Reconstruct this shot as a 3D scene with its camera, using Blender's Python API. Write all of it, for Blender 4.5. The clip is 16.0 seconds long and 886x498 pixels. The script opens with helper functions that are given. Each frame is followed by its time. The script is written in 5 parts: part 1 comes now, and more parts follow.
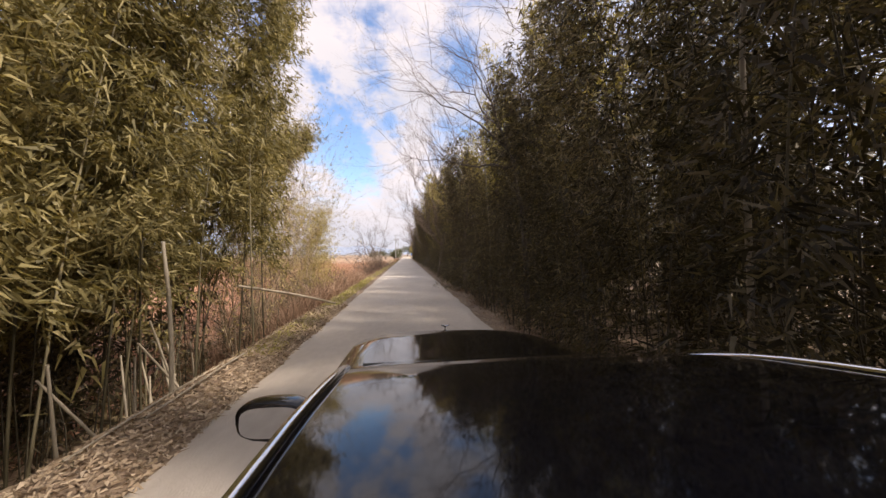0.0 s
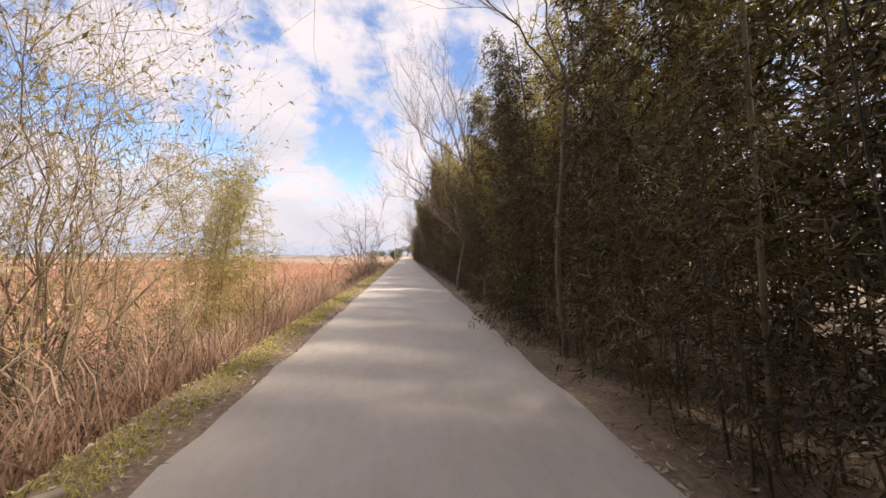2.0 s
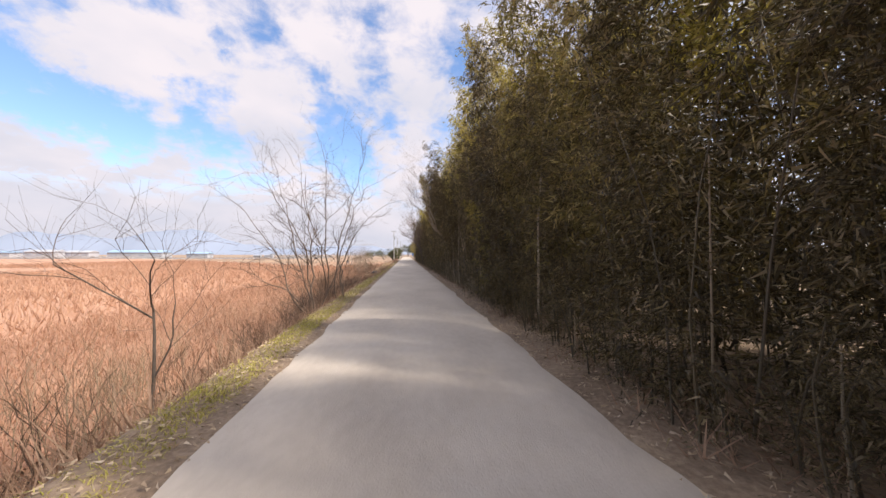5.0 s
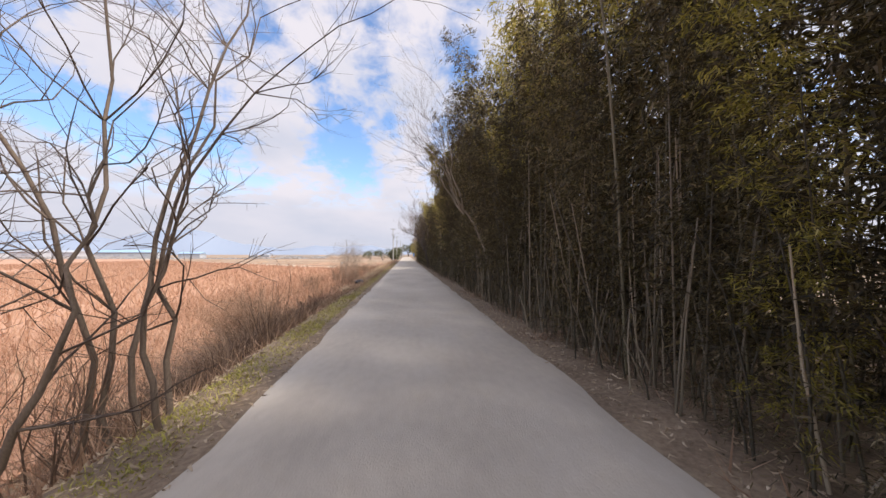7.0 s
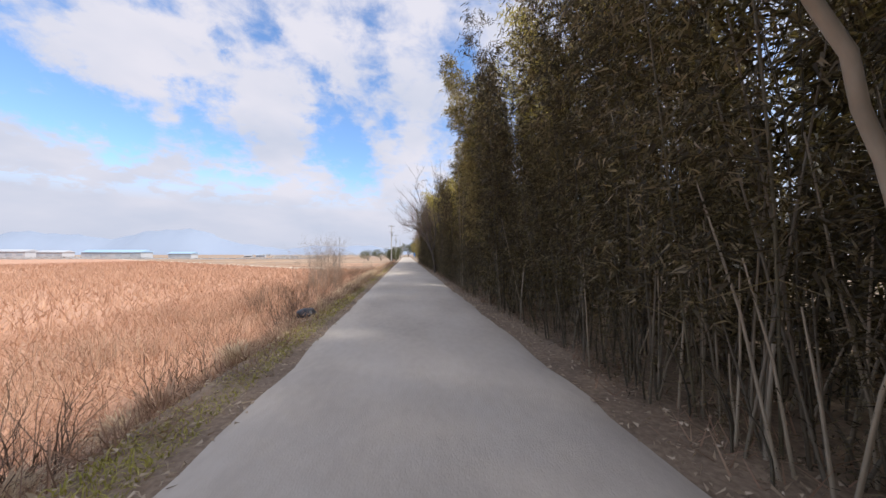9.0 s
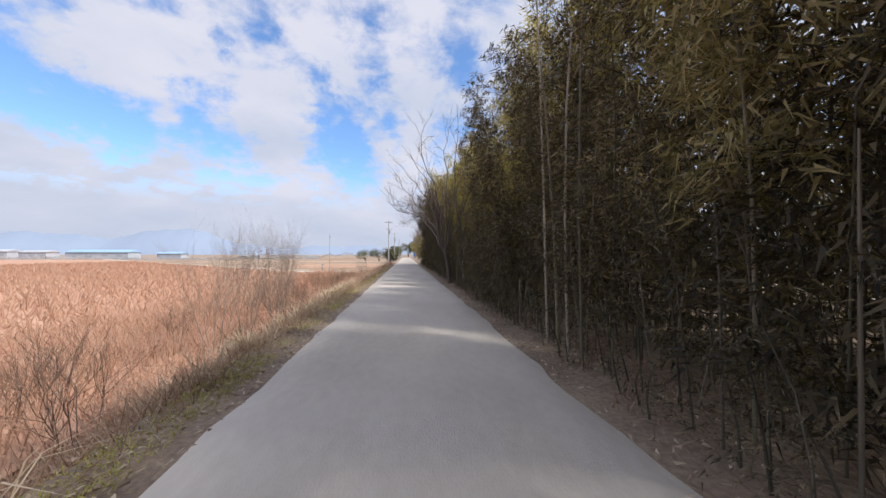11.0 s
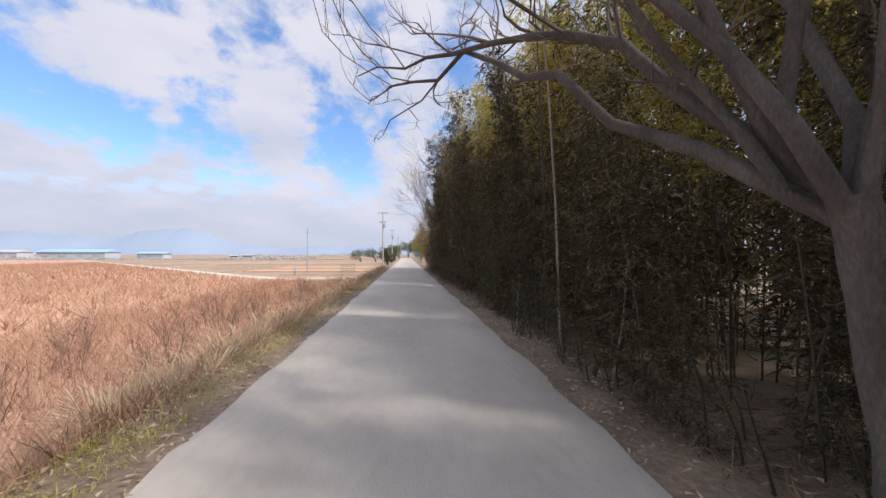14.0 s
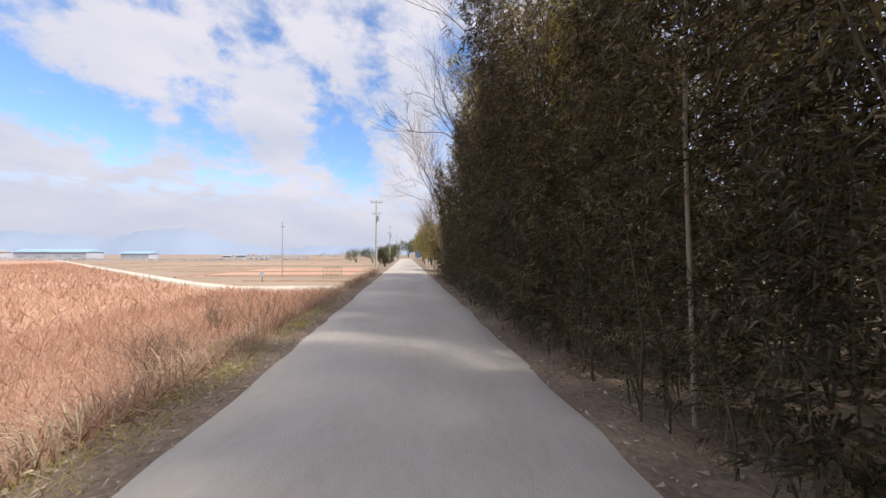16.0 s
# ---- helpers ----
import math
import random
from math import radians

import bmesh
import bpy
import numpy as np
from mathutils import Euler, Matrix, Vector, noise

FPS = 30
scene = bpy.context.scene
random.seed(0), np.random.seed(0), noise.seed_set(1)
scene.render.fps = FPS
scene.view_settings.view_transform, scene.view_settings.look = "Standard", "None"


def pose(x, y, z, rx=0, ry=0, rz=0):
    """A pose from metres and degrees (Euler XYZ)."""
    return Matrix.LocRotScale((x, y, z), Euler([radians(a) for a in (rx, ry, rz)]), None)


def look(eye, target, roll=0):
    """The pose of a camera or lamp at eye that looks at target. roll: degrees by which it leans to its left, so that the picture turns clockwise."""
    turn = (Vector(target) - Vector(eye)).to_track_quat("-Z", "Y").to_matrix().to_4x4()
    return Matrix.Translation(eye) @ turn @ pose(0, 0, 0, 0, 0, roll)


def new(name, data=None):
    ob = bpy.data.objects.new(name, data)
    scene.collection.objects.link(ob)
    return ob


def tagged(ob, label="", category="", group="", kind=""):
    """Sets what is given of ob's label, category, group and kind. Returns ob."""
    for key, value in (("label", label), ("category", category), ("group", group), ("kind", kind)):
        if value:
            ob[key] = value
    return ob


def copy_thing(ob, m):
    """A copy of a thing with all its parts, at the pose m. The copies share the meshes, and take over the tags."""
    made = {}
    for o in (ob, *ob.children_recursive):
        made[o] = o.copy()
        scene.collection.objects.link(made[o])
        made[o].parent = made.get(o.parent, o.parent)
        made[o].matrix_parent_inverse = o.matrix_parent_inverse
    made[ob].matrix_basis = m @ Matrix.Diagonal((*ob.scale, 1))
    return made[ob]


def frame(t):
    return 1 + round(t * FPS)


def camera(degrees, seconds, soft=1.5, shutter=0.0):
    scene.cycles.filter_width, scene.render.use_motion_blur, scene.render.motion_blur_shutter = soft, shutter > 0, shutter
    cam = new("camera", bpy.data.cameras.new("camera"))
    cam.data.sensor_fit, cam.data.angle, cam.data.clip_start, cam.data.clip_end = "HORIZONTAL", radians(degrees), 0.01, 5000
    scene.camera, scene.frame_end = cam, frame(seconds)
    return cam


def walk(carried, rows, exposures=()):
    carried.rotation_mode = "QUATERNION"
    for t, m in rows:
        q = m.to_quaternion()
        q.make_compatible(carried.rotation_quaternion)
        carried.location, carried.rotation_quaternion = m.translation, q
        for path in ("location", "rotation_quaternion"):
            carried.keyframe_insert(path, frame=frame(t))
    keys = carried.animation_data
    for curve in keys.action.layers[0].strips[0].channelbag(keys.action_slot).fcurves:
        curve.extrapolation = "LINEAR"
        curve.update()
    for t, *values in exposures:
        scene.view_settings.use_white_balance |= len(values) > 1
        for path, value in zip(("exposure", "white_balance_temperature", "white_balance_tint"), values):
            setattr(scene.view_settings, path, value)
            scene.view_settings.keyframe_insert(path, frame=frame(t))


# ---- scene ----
cam = camera(105, 16.0, shutter=0.0)


def along(t):
    """Metres driven along the road after t seconds."""
    return 4.4 * t + 0.0625 * t * t


DRIFT_T = [0.0, 3.5, 5.0, 6.5, 8.5, 10.0, 11.5, 13.0, 15.0, 16.0]
DRIFT_X = [0.18, 0.13, 0.02, -0.08, -0.09, 0.02, 0.12, 0.17, 0.22, 0.26]


def aside(t):
    """How far to the right of the line x = 0 the car runs after t seconds."""
    return float(np.mean(np.interp([t - 0.6, t - 0.3, t, t + 0.3, t + 0.6], DRIFT_T, DRIFT_X)))


PATH = [(t * 0.5, pose(aside(t * 0.5), along(t * 0.5), 1.65, 90.86, 0, -6.16)) for t in range(33)]
walk(cam, PATH, [(0.0, 0.56, 7050, 15), (4.0, 0.49, 6850, 14), (7.0, 0.38, 6500, 12), (12.0, 0.22, 5980, 9), (16.0, 0.29, 6280, 11)])

# ---- world, sun ----
SUN_ELEV, SUN_AZ = radians(48), radians(118)  # azimuth from +Y towards +X
world = bpy.data.worlds.new("world")
scene.world = world
world.use_nodes = True
wn, wl = world.node_tree.nodes, world.node_tree.links
wn.clear()


def wnode(kind, **vals):
    n = wn.new(kind)
    for k, v in vals.items():
        n.inputs[k].default_value = v
    return n


def wmath(op, a, b=None, c=None, clamp=False):
    n = wn.new("ShaderNodeMath")
    n.operation, n.use_clamp = op, clamp
    for i, v in enumerate((a, b, c)):
        if v is None:
            continue
        if isinstance(v, (int, float)):
            n.inputs[i].default_value = v
        else:
            wl.new(v, n.inputs[i])
    return n.outputs[0]


sky = wn.new("ShaderNodeTexSky")
sky.sky_type, sky.sun_disc = "NISHITA", False
sky.sun_elevation, sky.sun_rotation = SUN_ELEV, SUN_AZ
sky.air_density, sky.dust_density, sky.ozone_density = 1.0, 0.6, 2.0
coord = wn.new("ShaderNodeTexCoord")
sep = wn.new("ShaderNodeSeparateXYZ")
wl.new(coord.outputs["Generated"], sep.inputs[0])
up = wmath("ADD", wmath("MAXIMUM", sep.outputs[2], 0.0), 0.30)
comb = wn.new("ShaderNodeCombineXYZ")
wl.new(wmath("DIVIDE", sep.outputs[0], up), comb.inputs[0])
wl.new(wmath("DIVIDE", sep.outputs[1], up), comb.inputs[1])
comb.inputs[2].default_value = 3.1
cloud = wnode("ShaderNodeTexNoise", Scale=4.6, Detail=8.0, Roughness=0.62, Distortion=0.2)
wl.new(comb.outputs[0], cloud.inputs["Vector"])
cells = wnode("ShaderNodeTexNoise", Scale=11.0, Detail=6.0, Roughness=0.6, Distortion=0.4)
wl.new(comb.outputs[0], cells.inputs["Vector"])
amount = wmath("ADD", wmath("MULTIPLY_ADD", cloud.outputs[0], 0.75, 0.105), wmath("MULTIPLY", wmath("SUBTRACT", cells.outputs[0], 0.5), 0.62))
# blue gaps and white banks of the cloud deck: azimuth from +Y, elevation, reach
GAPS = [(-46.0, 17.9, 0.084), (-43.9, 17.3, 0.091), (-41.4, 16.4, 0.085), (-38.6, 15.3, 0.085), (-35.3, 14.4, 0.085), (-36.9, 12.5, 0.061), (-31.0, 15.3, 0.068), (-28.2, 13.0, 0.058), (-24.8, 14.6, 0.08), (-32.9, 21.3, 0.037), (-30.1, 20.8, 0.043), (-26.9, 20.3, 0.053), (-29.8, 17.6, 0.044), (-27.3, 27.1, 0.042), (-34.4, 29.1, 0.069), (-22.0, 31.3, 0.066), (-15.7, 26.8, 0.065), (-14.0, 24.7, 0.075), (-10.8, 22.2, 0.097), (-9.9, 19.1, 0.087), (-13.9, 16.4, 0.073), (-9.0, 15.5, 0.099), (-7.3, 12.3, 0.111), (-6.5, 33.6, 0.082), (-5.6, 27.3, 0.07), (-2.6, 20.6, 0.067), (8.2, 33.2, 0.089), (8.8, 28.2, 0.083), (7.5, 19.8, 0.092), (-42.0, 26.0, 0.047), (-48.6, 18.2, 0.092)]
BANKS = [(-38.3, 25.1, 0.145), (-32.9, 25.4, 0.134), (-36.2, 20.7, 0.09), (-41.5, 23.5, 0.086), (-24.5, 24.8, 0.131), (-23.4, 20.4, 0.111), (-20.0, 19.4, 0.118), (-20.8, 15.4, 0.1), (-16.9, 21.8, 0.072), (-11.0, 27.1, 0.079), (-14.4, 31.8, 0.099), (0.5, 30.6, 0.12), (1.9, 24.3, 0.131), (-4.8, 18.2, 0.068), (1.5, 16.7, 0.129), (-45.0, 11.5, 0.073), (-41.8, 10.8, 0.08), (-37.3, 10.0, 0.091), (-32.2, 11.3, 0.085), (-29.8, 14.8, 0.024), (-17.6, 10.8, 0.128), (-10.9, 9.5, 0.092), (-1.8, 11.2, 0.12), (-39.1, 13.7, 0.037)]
warp = wnode("ShaderNodeTexNoise", Scale=11.0, Detail=6.0, Roughness=0.65)
wl.new(coord.outputs["Generated"], warp.inputs["Vector"])
bend = wn.new("ShaderNodeVectorMath")
bend.operation = "MULTIPLY_ADD"
wl.new(warp.outputs["Color"], bend.inputs[0])
bend.inputs[1].default_value = (0.14, 0.14, 0.14)
shift = wn.new("ShaderNodeVectorMath")
shift.operation = "ADD"
shift.inputs[1].default_value = (-0.07, -0.07, -0.07)
wl.new(coord.outputs["Generated"], shift.inputs[0])
wl.new(shift.outputs[0], bend.inputs[2])
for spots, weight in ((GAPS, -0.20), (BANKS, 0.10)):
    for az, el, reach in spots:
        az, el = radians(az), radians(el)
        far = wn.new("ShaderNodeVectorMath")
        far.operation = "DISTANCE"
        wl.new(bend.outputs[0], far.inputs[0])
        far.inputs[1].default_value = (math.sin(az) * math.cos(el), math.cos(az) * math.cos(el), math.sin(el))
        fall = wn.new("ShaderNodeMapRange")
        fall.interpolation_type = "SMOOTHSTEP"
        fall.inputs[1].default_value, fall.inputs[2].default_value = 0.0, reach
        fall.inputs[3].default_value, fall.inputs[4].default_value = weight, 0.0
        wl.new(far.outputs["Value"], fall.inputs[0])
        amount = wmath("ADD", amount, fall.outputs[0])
mask = wn.new("ShaderNodeMapRange")
mask.interpolation_type = "SMOOTHSTEP"
mask.inputs[1].default_value, mask.inputs[2].default_value = 0.20, 0.60
wl.new(amount, mask.inputs[0])
low = wn.new("ShaderNodeMapRange")  # haze towards the horizon
low.inputs[1].default_value, low.inputs[2].default_value = 0.12, 0.21
low.inputs[3].default_value, low.inputs[4].default_value = 1.0, 0.0
wl.new(sep.outputs[2], low.inputs[0])
cover = wmath("MAXIMUM", mask.outputs[0], low.outputs[0], clamp=True)
shade = wnode("ShaderNodeTexNoise", Scale=1.7, Detail=5.0)
wl.new(comb.outputs[0], shade.inputs["Vector"])
tone = wn.new("ShaderNodeValToRGB")
tone.color_ramp.elements[0].position, tone.color_ramp.elements[0].color = 0.32, (4.9, 5.2, 6.1, 1)
tone.color_ramp.elements[1].position, tone.color_ramp.elements[1].color = 0.62, (6.7, 6.45, 6.9, 1)
wl.new(shade.outputs[0], tone.inputs[0])
blue = wn.new("ShaderNodeMix")
blue.data_type, blue.blend_type = "RGBA", "MULTIPLY"
blue.inputs[0].default_value = 1.0
wl.new(sky.outputs[0], blue.inputs[6])
blue.inputs[7].default_value = (1.55, 1.72, 1.92, 1)
mixer = wn.new("ShaderNodeMix")
mixer.data_type = "RGBA"
wl.new(cover, mixer.inputs[0])
wl.new(blue.outputs[2], mixer.inputs[6])
wl.new(tone.outputs[0], mixer.inputs[7])
bg = wnode("ShaderNodeBackground", Strength=0.1)
haze = wn.new("ShaderNodeMapRange")
haze.interpolation_type = "SMOOTHSTEP"
haze.inputs[1].default_value, haze.inputs[2].default_value = 0.0, 0.19
haze.inputs[3].default_value, haze.inputs[4].default_value = 0.75, 0.0
wl.new(sep.outputs[2], haze.inputs[0])
veil = wn.new("ShaderNodeMix")
veil.data_type = "RGBA"
wl.new(haze.outputs[0], veil.inputs[0])
wl.new(mixer.outputs[2], veil.inputs[6])
veil.inputs[7].default_value = (4.9, 5.15, 6.0, 1)
wl.new(veil.outputs[2], bg.inputs[0])
wout = wn.new("ShaderNodeOutputWorld")
wl.new(bg.outputs[0], wout.inputs[0])

sun = new("sun", bpy.data.lights.new("sun", "SUN"))
sun.data.energy, sun.data.angle, sun.data.color = 4.8, radians(5.0), (1.0, 0.94, 0.86)
sun_from = Vector((math.sin(SUN_AZ) * math.cos(SUN_ELEV), math.cos(SUN_AZ) * math.cos(SUN_ELEV), math.sin(SUN_ELEV)))
sun.matrix_world = look(sun_from * 50, (0, 0, 0))

# ---- materials ----


def material(name, stops, scale=3.0, rough=0.8, bump=0.2, bump_scale=40.0, metal=0.0, detail=6.0, by="noise", translucent=0.0, patch=0.3, fine=0.0, coat=0.0, stretch=(1, 1, 1)):
    """Colour ramp over noise, over each loose piece's own random value, or over each object's own."""
    m = bpy.data.materials.new(name)
    m.use_nodes = True
    nt = m.node_tree
    b = nt.nodes["Principled BSDF"]
    b.inputs["Roughness"].default_value, b.inputs["Metallic"].default_value = rough, metal
    b.inputs["Coat Weight"].default_value = coat
    ramp = nt.nodes.new("ShaderNodeValToRGB")
    els = ramp.color_ramp.elements
    while len(els) < len(stops):
        els.new(0.5)
    for e, (p, c) in zip(els, stops):
        e.position, e.color = p, (*c, 1)
    tc = nt.nodes.new("ShaderNodeTexCoord")
    mp = nt.nodes.new("ShaderNodeMapping")
    mp.inputs["Scale"].default_value = stretch
    nt.links.new(tc.outputs["Object"], mp.inputs[0])
    n1 = nt.nodes.new("ShaderNodeTexNoise")
    n1.inputs["Scale"].default_value, n1.inputs["Detail"].default_value = scale, detail
    nt.links.new(mp.outputs[0], n1.inputs["Vector"])
    value = n1.outputs[0]
    if by == "island":
        isl = nt.nodes.new("ShaderNodeMix")
        isl.inputs[0].default_value = 0.3
        nt.links.new(nt.nodes.new("ShaderNodeNewGeometry").outputs["Random Per Island"], isl.inputs[2])
        nt.links.new(nt.nodes.new("ShaderNodeObjectInfo").outputs["Random"], isl.inputs[3])
        value = isl.outputs[0]
    elif by == "object":
        value = nt.nodes.new("ShaderNodeObjectInfo").outputs["Random"]
    if by != "noise" or fine:
        mix = nt.nodes.new("ShaderNodeMix")
        mix.inputs[0].default_value = fine if by == "noise" else patch
        nt.links.new(value, mix.inputs[2])
        if by == "noise":
            n3 = nt.nodes.new("ShaderNodeTexNoise")
            n3.inputs["Scale"].default_value, n3.inputs["Detail"].default_value = scale * 14, 4
            nt.links.new(mp.outputs[0], n3.inputs["Vector"])
            nt.links.new(n3.outputs[0], mix.inputs[3])
        else:
            nt.links.new(n1.outputs[0], mix.inputs[3])
        value = mix.outputs[0]
    nt.links.new(value, ramp.inputs[0])
    nt.links.new(ramp.outputs[0], b.inputs["Base Color"])
    b.inputs["Specular IOR Level"].default_value = 0.38 if translucent else 0.5
    if bump:
        n2 = nt.nodes.new("ShaderNodeTexNoise")
        n2.inputs["Scale"].default_value, n2.inputs["Detail"].default_value = bump_scale, 6
        nt.links.new(mp.outputs[0], n2.inputs["Vector"])
        bm_ = nt.nodes.new("ShaderNodeBump")
        bm_.inputs["Strength"].default_value, bm_.inputs["Distance"].default_value = bump, 0.02
        nt.links.new(n2.outputs[0], bm_.inputs["Height"])
        nt.links.new(bm_.outputs[0], b.inputs["Normal"])
    if translucent:
        tr = nt.nodes.new("ShaderNodeBsdfTranslucent")
        thru = nt.nodes.new("ShaderNodeMix")  # light through a leaf comes out yellower
        thru.data_type, thru.blend_type = "RGBA", "MULTIPLY"
        thru.inputs[0].default_value = 1.0
        nt.links.new(ramp.outputs[0], thru.inputs[6])
        thru.inputs[7].default_value = (1.3, 1.32, 0.65, 1) if name == "bamboo_leaf" else (1.25, 1.2, 0.8, 1) if "bamboo" in name else (1, 1, 1, 1)
        nt.links.new(thru.outputs[2], tr.inputs[0])
        ms = nt.nodes.new("ShaderNodeMixShader")
        ms.inputs[0].default_value = translucent
        nt.links.new(b.outputs[0], ms.inputs[1])
        nt.links.new(tr.outputs[0], ms.inputs[2])
        nt.links.new(ms.outputs[0], nt.nodes["Material Output"].inputs[0])
    return m


M_ROAD = material("worn_concrete", [(0.3, (0.47, 0.40, 0.325)), (0.5, (0.56, 0.485, 0.40)), (0.7, (0.63, 0.555, 0.47))], 0.7, 0.9, 0.3, 70, fine=0.3, stretch=(1, 0.45, 1))
M_SOIL = material("leaf_litter_soil", [(0.3, (0.13, 0.09, 0.06)), (0.5, (0.26, 0.185, 0.125)), (0.7, (0.40, 0.30, 0.205))], 1.2, 0.95, 0.8, 30, fine=0.5)
M_FIELD = material("dry_field", [(0.3, (0.38, 0.205, 0.13)), (0.5, (0.48, 0.275, 0.175)), (0.7, (0.53, 0.335, 0.22))], 0.15, 0.95, 0.5, 8, fine=0.4)
M_PADDY = material("stubble_paddy", [(0.35, (0.24, 0.17, 0.115)), (0.5, (0.33, 0.235, 0.16)), (0.68, (0.38, 0.275, 0.195))], 0.03, 0.95, 0.3, 4, fine=0.3, stretch=(0.25, 1, 1))
# base bamboo leaf, kept dark to deepen the shade of the right-hand thicket
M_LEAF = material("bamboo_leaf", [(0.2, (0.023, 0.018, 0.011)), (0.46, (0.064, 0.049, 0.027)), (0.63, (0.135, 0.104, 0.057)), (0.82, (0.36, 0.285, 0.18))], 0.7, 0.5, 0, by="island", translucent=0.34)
# lighter copy of the same leaf, with sunlight put into the colour
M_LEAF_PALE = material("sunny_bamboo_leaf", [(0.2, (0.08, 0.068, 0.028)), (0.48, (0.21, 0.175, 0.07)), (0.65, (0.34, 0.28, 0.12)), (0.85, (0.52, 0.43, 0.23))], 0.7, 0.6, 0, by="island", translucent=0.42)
# gold copy of the bamboo leaf; its yellow stands for sunlight
M_LEAF_GOLD = material("sunlit_gold_bamboo_leaf", [(0.2, (0.12, 0.10, 0.022)), (0.48, (0.27, 0.235, 0.05)), (0.65, (0.42, 0.36, 0.095)), (0.85, (0.55, 0.47, 0.2))], 0.7, 0.6, 0, by="island", translucent=0.5)
# brightest leaf copy; backlight on the airy clump put into its colour
M_LEAF_BACKLIT = material("pale_bamboo_leaf", [(0.2, (0.20, 0.17, 0.06)), (0.48, (0.38, 0.325, 0.12)), (0.65, (0.52, 0.44, 0.20)), (0.85, (0.64, 0.55, 0.33))], 0.7, 0.6, 0, by="island", translucent=0.5)
# dark culm copy for inside the thickets, shade put into the colour
M_SHADY = material("shaded_culm", [(0.2, (0.04, 0.033, 0.021)), (0.9, (0.13, 0.105, 0.065))], 3, 0.6, 0, by="island")
M_STEM = material("dry_culm", [(0.2, (0.07, 0.056, 0.037)), (0.6, (0.18, 0.145, 0.10)), (0.9, (0.44, 0.355, 0.25))], 3, 0.6, 0, by="island")
M_STALK = material("dry_stalk", [(0.2, (0.10, 0.08, 0.053)), (0.6, (0.22, 0.178, 0.122)), (0.9, (0.46, 0.37, 0.26))], 3, 0.6, 0.1, by="object")
M_CULM = material("bamboo_culm", [(0.3, (0.06, 0.05, 0.028)), (0.6, (0.12, 0.10, 0.058)), (0.85, (0.22, 0.185, 0.11))], 3, 0.5, 0.1, by="object")
M_WHIP = material("pale_twig", [(0.2, (0.15, 0.112, 0.083)), (0.8, (0.33, 0.262, 0.20))], 4, 0.85, 0, by="island")
M_TAN = material("tan_twig", [(0.2, (0.20, 0.145, 0.09)), (0.8, (0.46, 0.345, 0.225))], 4, 0.85, 0, by="island")
M_PINK = material("pinkish_twig", [(0.2, (0.13, 0.095, 0.08)), (0.8, (0.28, 0.215, 0.185))], 4, 0.85, 0, by="island")
M_BRUSH = material("brown_brush", [(0.2, (0.075, 0.046, 0.031)), (0.8, (0.25, 0.162, 0.108))], 4, 0.85, 0, by="island")
M_BARK = material("grey_bark", [(0.3, (0.05, 0.039, 0.031)), (0.5, (0.095, 0.077, 0.062)), (0.7, (0.16, 0.135, 0.112))], 5, 0.9, 0.8, 35, fine=0.4, stretch=(1, 1, 0.3))
M_BANKWOOD = material("brown_bark", [(0.3, (0.10, 0.072, 0.052)), (0.7, (0.22, 0.165, 0.125))], 6, 0.9, 0.5, 40, fine=0.4, stretch=(1, 1, 0.3))
M_TWIG = material("brown_twig", [(0.2, (0.07, 0.049, 0.036)), (0.8, (0.17, 0.124, 0.095))], 4, 0.85, 0, by="island")
M_REED = material("dry_reed", [(0.1, (0.31, 0.173, 0.108)), (0.5, (0.465, 0.274, 0.176)), (0.9, (0.60, 0.40, 0.273))], 0.22, 0.8, 0, by="island", translucent=0.25, patch=0.55)
M_WEED = material("brown_weed", [(0.2, (0.20, 0.12, 0.078)), (0.5, (0.37, 0.235, 0.155)), (0.8, (0.55, 0.40, 0.27))], 0.5, 0.85, 0, by="island", translucent=0.15, patch=0.45)
M_STRAW = material("pale_straw", [(0.1, (0.42, 0.30, 0.18)), (0.9, (0.72, 0.58, 0.40))], 1.0, 0.8, 0, by="island", translucent=0.2)
M_GRASS = material("winter_grass", [(0.2, (0.22, 0.215, 0.04)), (0.5, (0.44, 0.40, 0.085)), (0.8, (0.60, 0.52, 0.18))], 0.8, 0.7, 0, by="island", translucent=0.25)
M_DEAD = material("dead_bamboo", [(0.3, (0.24, 0.195, 0.135)), (0.7, (0.40, 0.34, 0.255))], 4, 0.6, 0.15, stretch=(1, 1, 0.4))
M_LITTER = material("fallen_leaf", [(0.1, (0.24, 0.165, 0.105)), (0.5, (0.46, 0.35, 0.235)), (0.9, (0.68, 0.56, 0.42))], 1.0, 0.8, 0, by="island")

# ---- mesh helpers ----
rng = np.random.default_rng(7)


def mesh_np(name, verts, faces, mat, smooth=False):
    verts, faces = np.asarray(verts, np.float32), np.asarray(faces, np.int32)
    me = bpy.data.meshes.new(name)
    k = faces.shape[1]
    me.vertices.add(len(verts))
    me.vertices.foreach_set("co", verts.ravel())
    me.loops.add(faces.size)
    me.loops.foreach_set("vertex_index", faces.ravel())
    me.polygons.add(len(faces))
    me.polygons.foreach_set("loop_start", np.arange(0, faces.size, k, dtype=np.int32))
    me.polygons.foreach_set("loop_total", np.full(len(faces), k, np.int32))
    me.polygons.foreach_set("use_smooth", np.full(len(faces), smooth))
    me.materials.append(mat)
    me.update()
    me.validate()
    return me


def put(name, me, parent=None, m=None):
    ob = new(name, me)
    if m is not None:
        ob.matrix_basis = m
    ob.parent = parent
    return ob


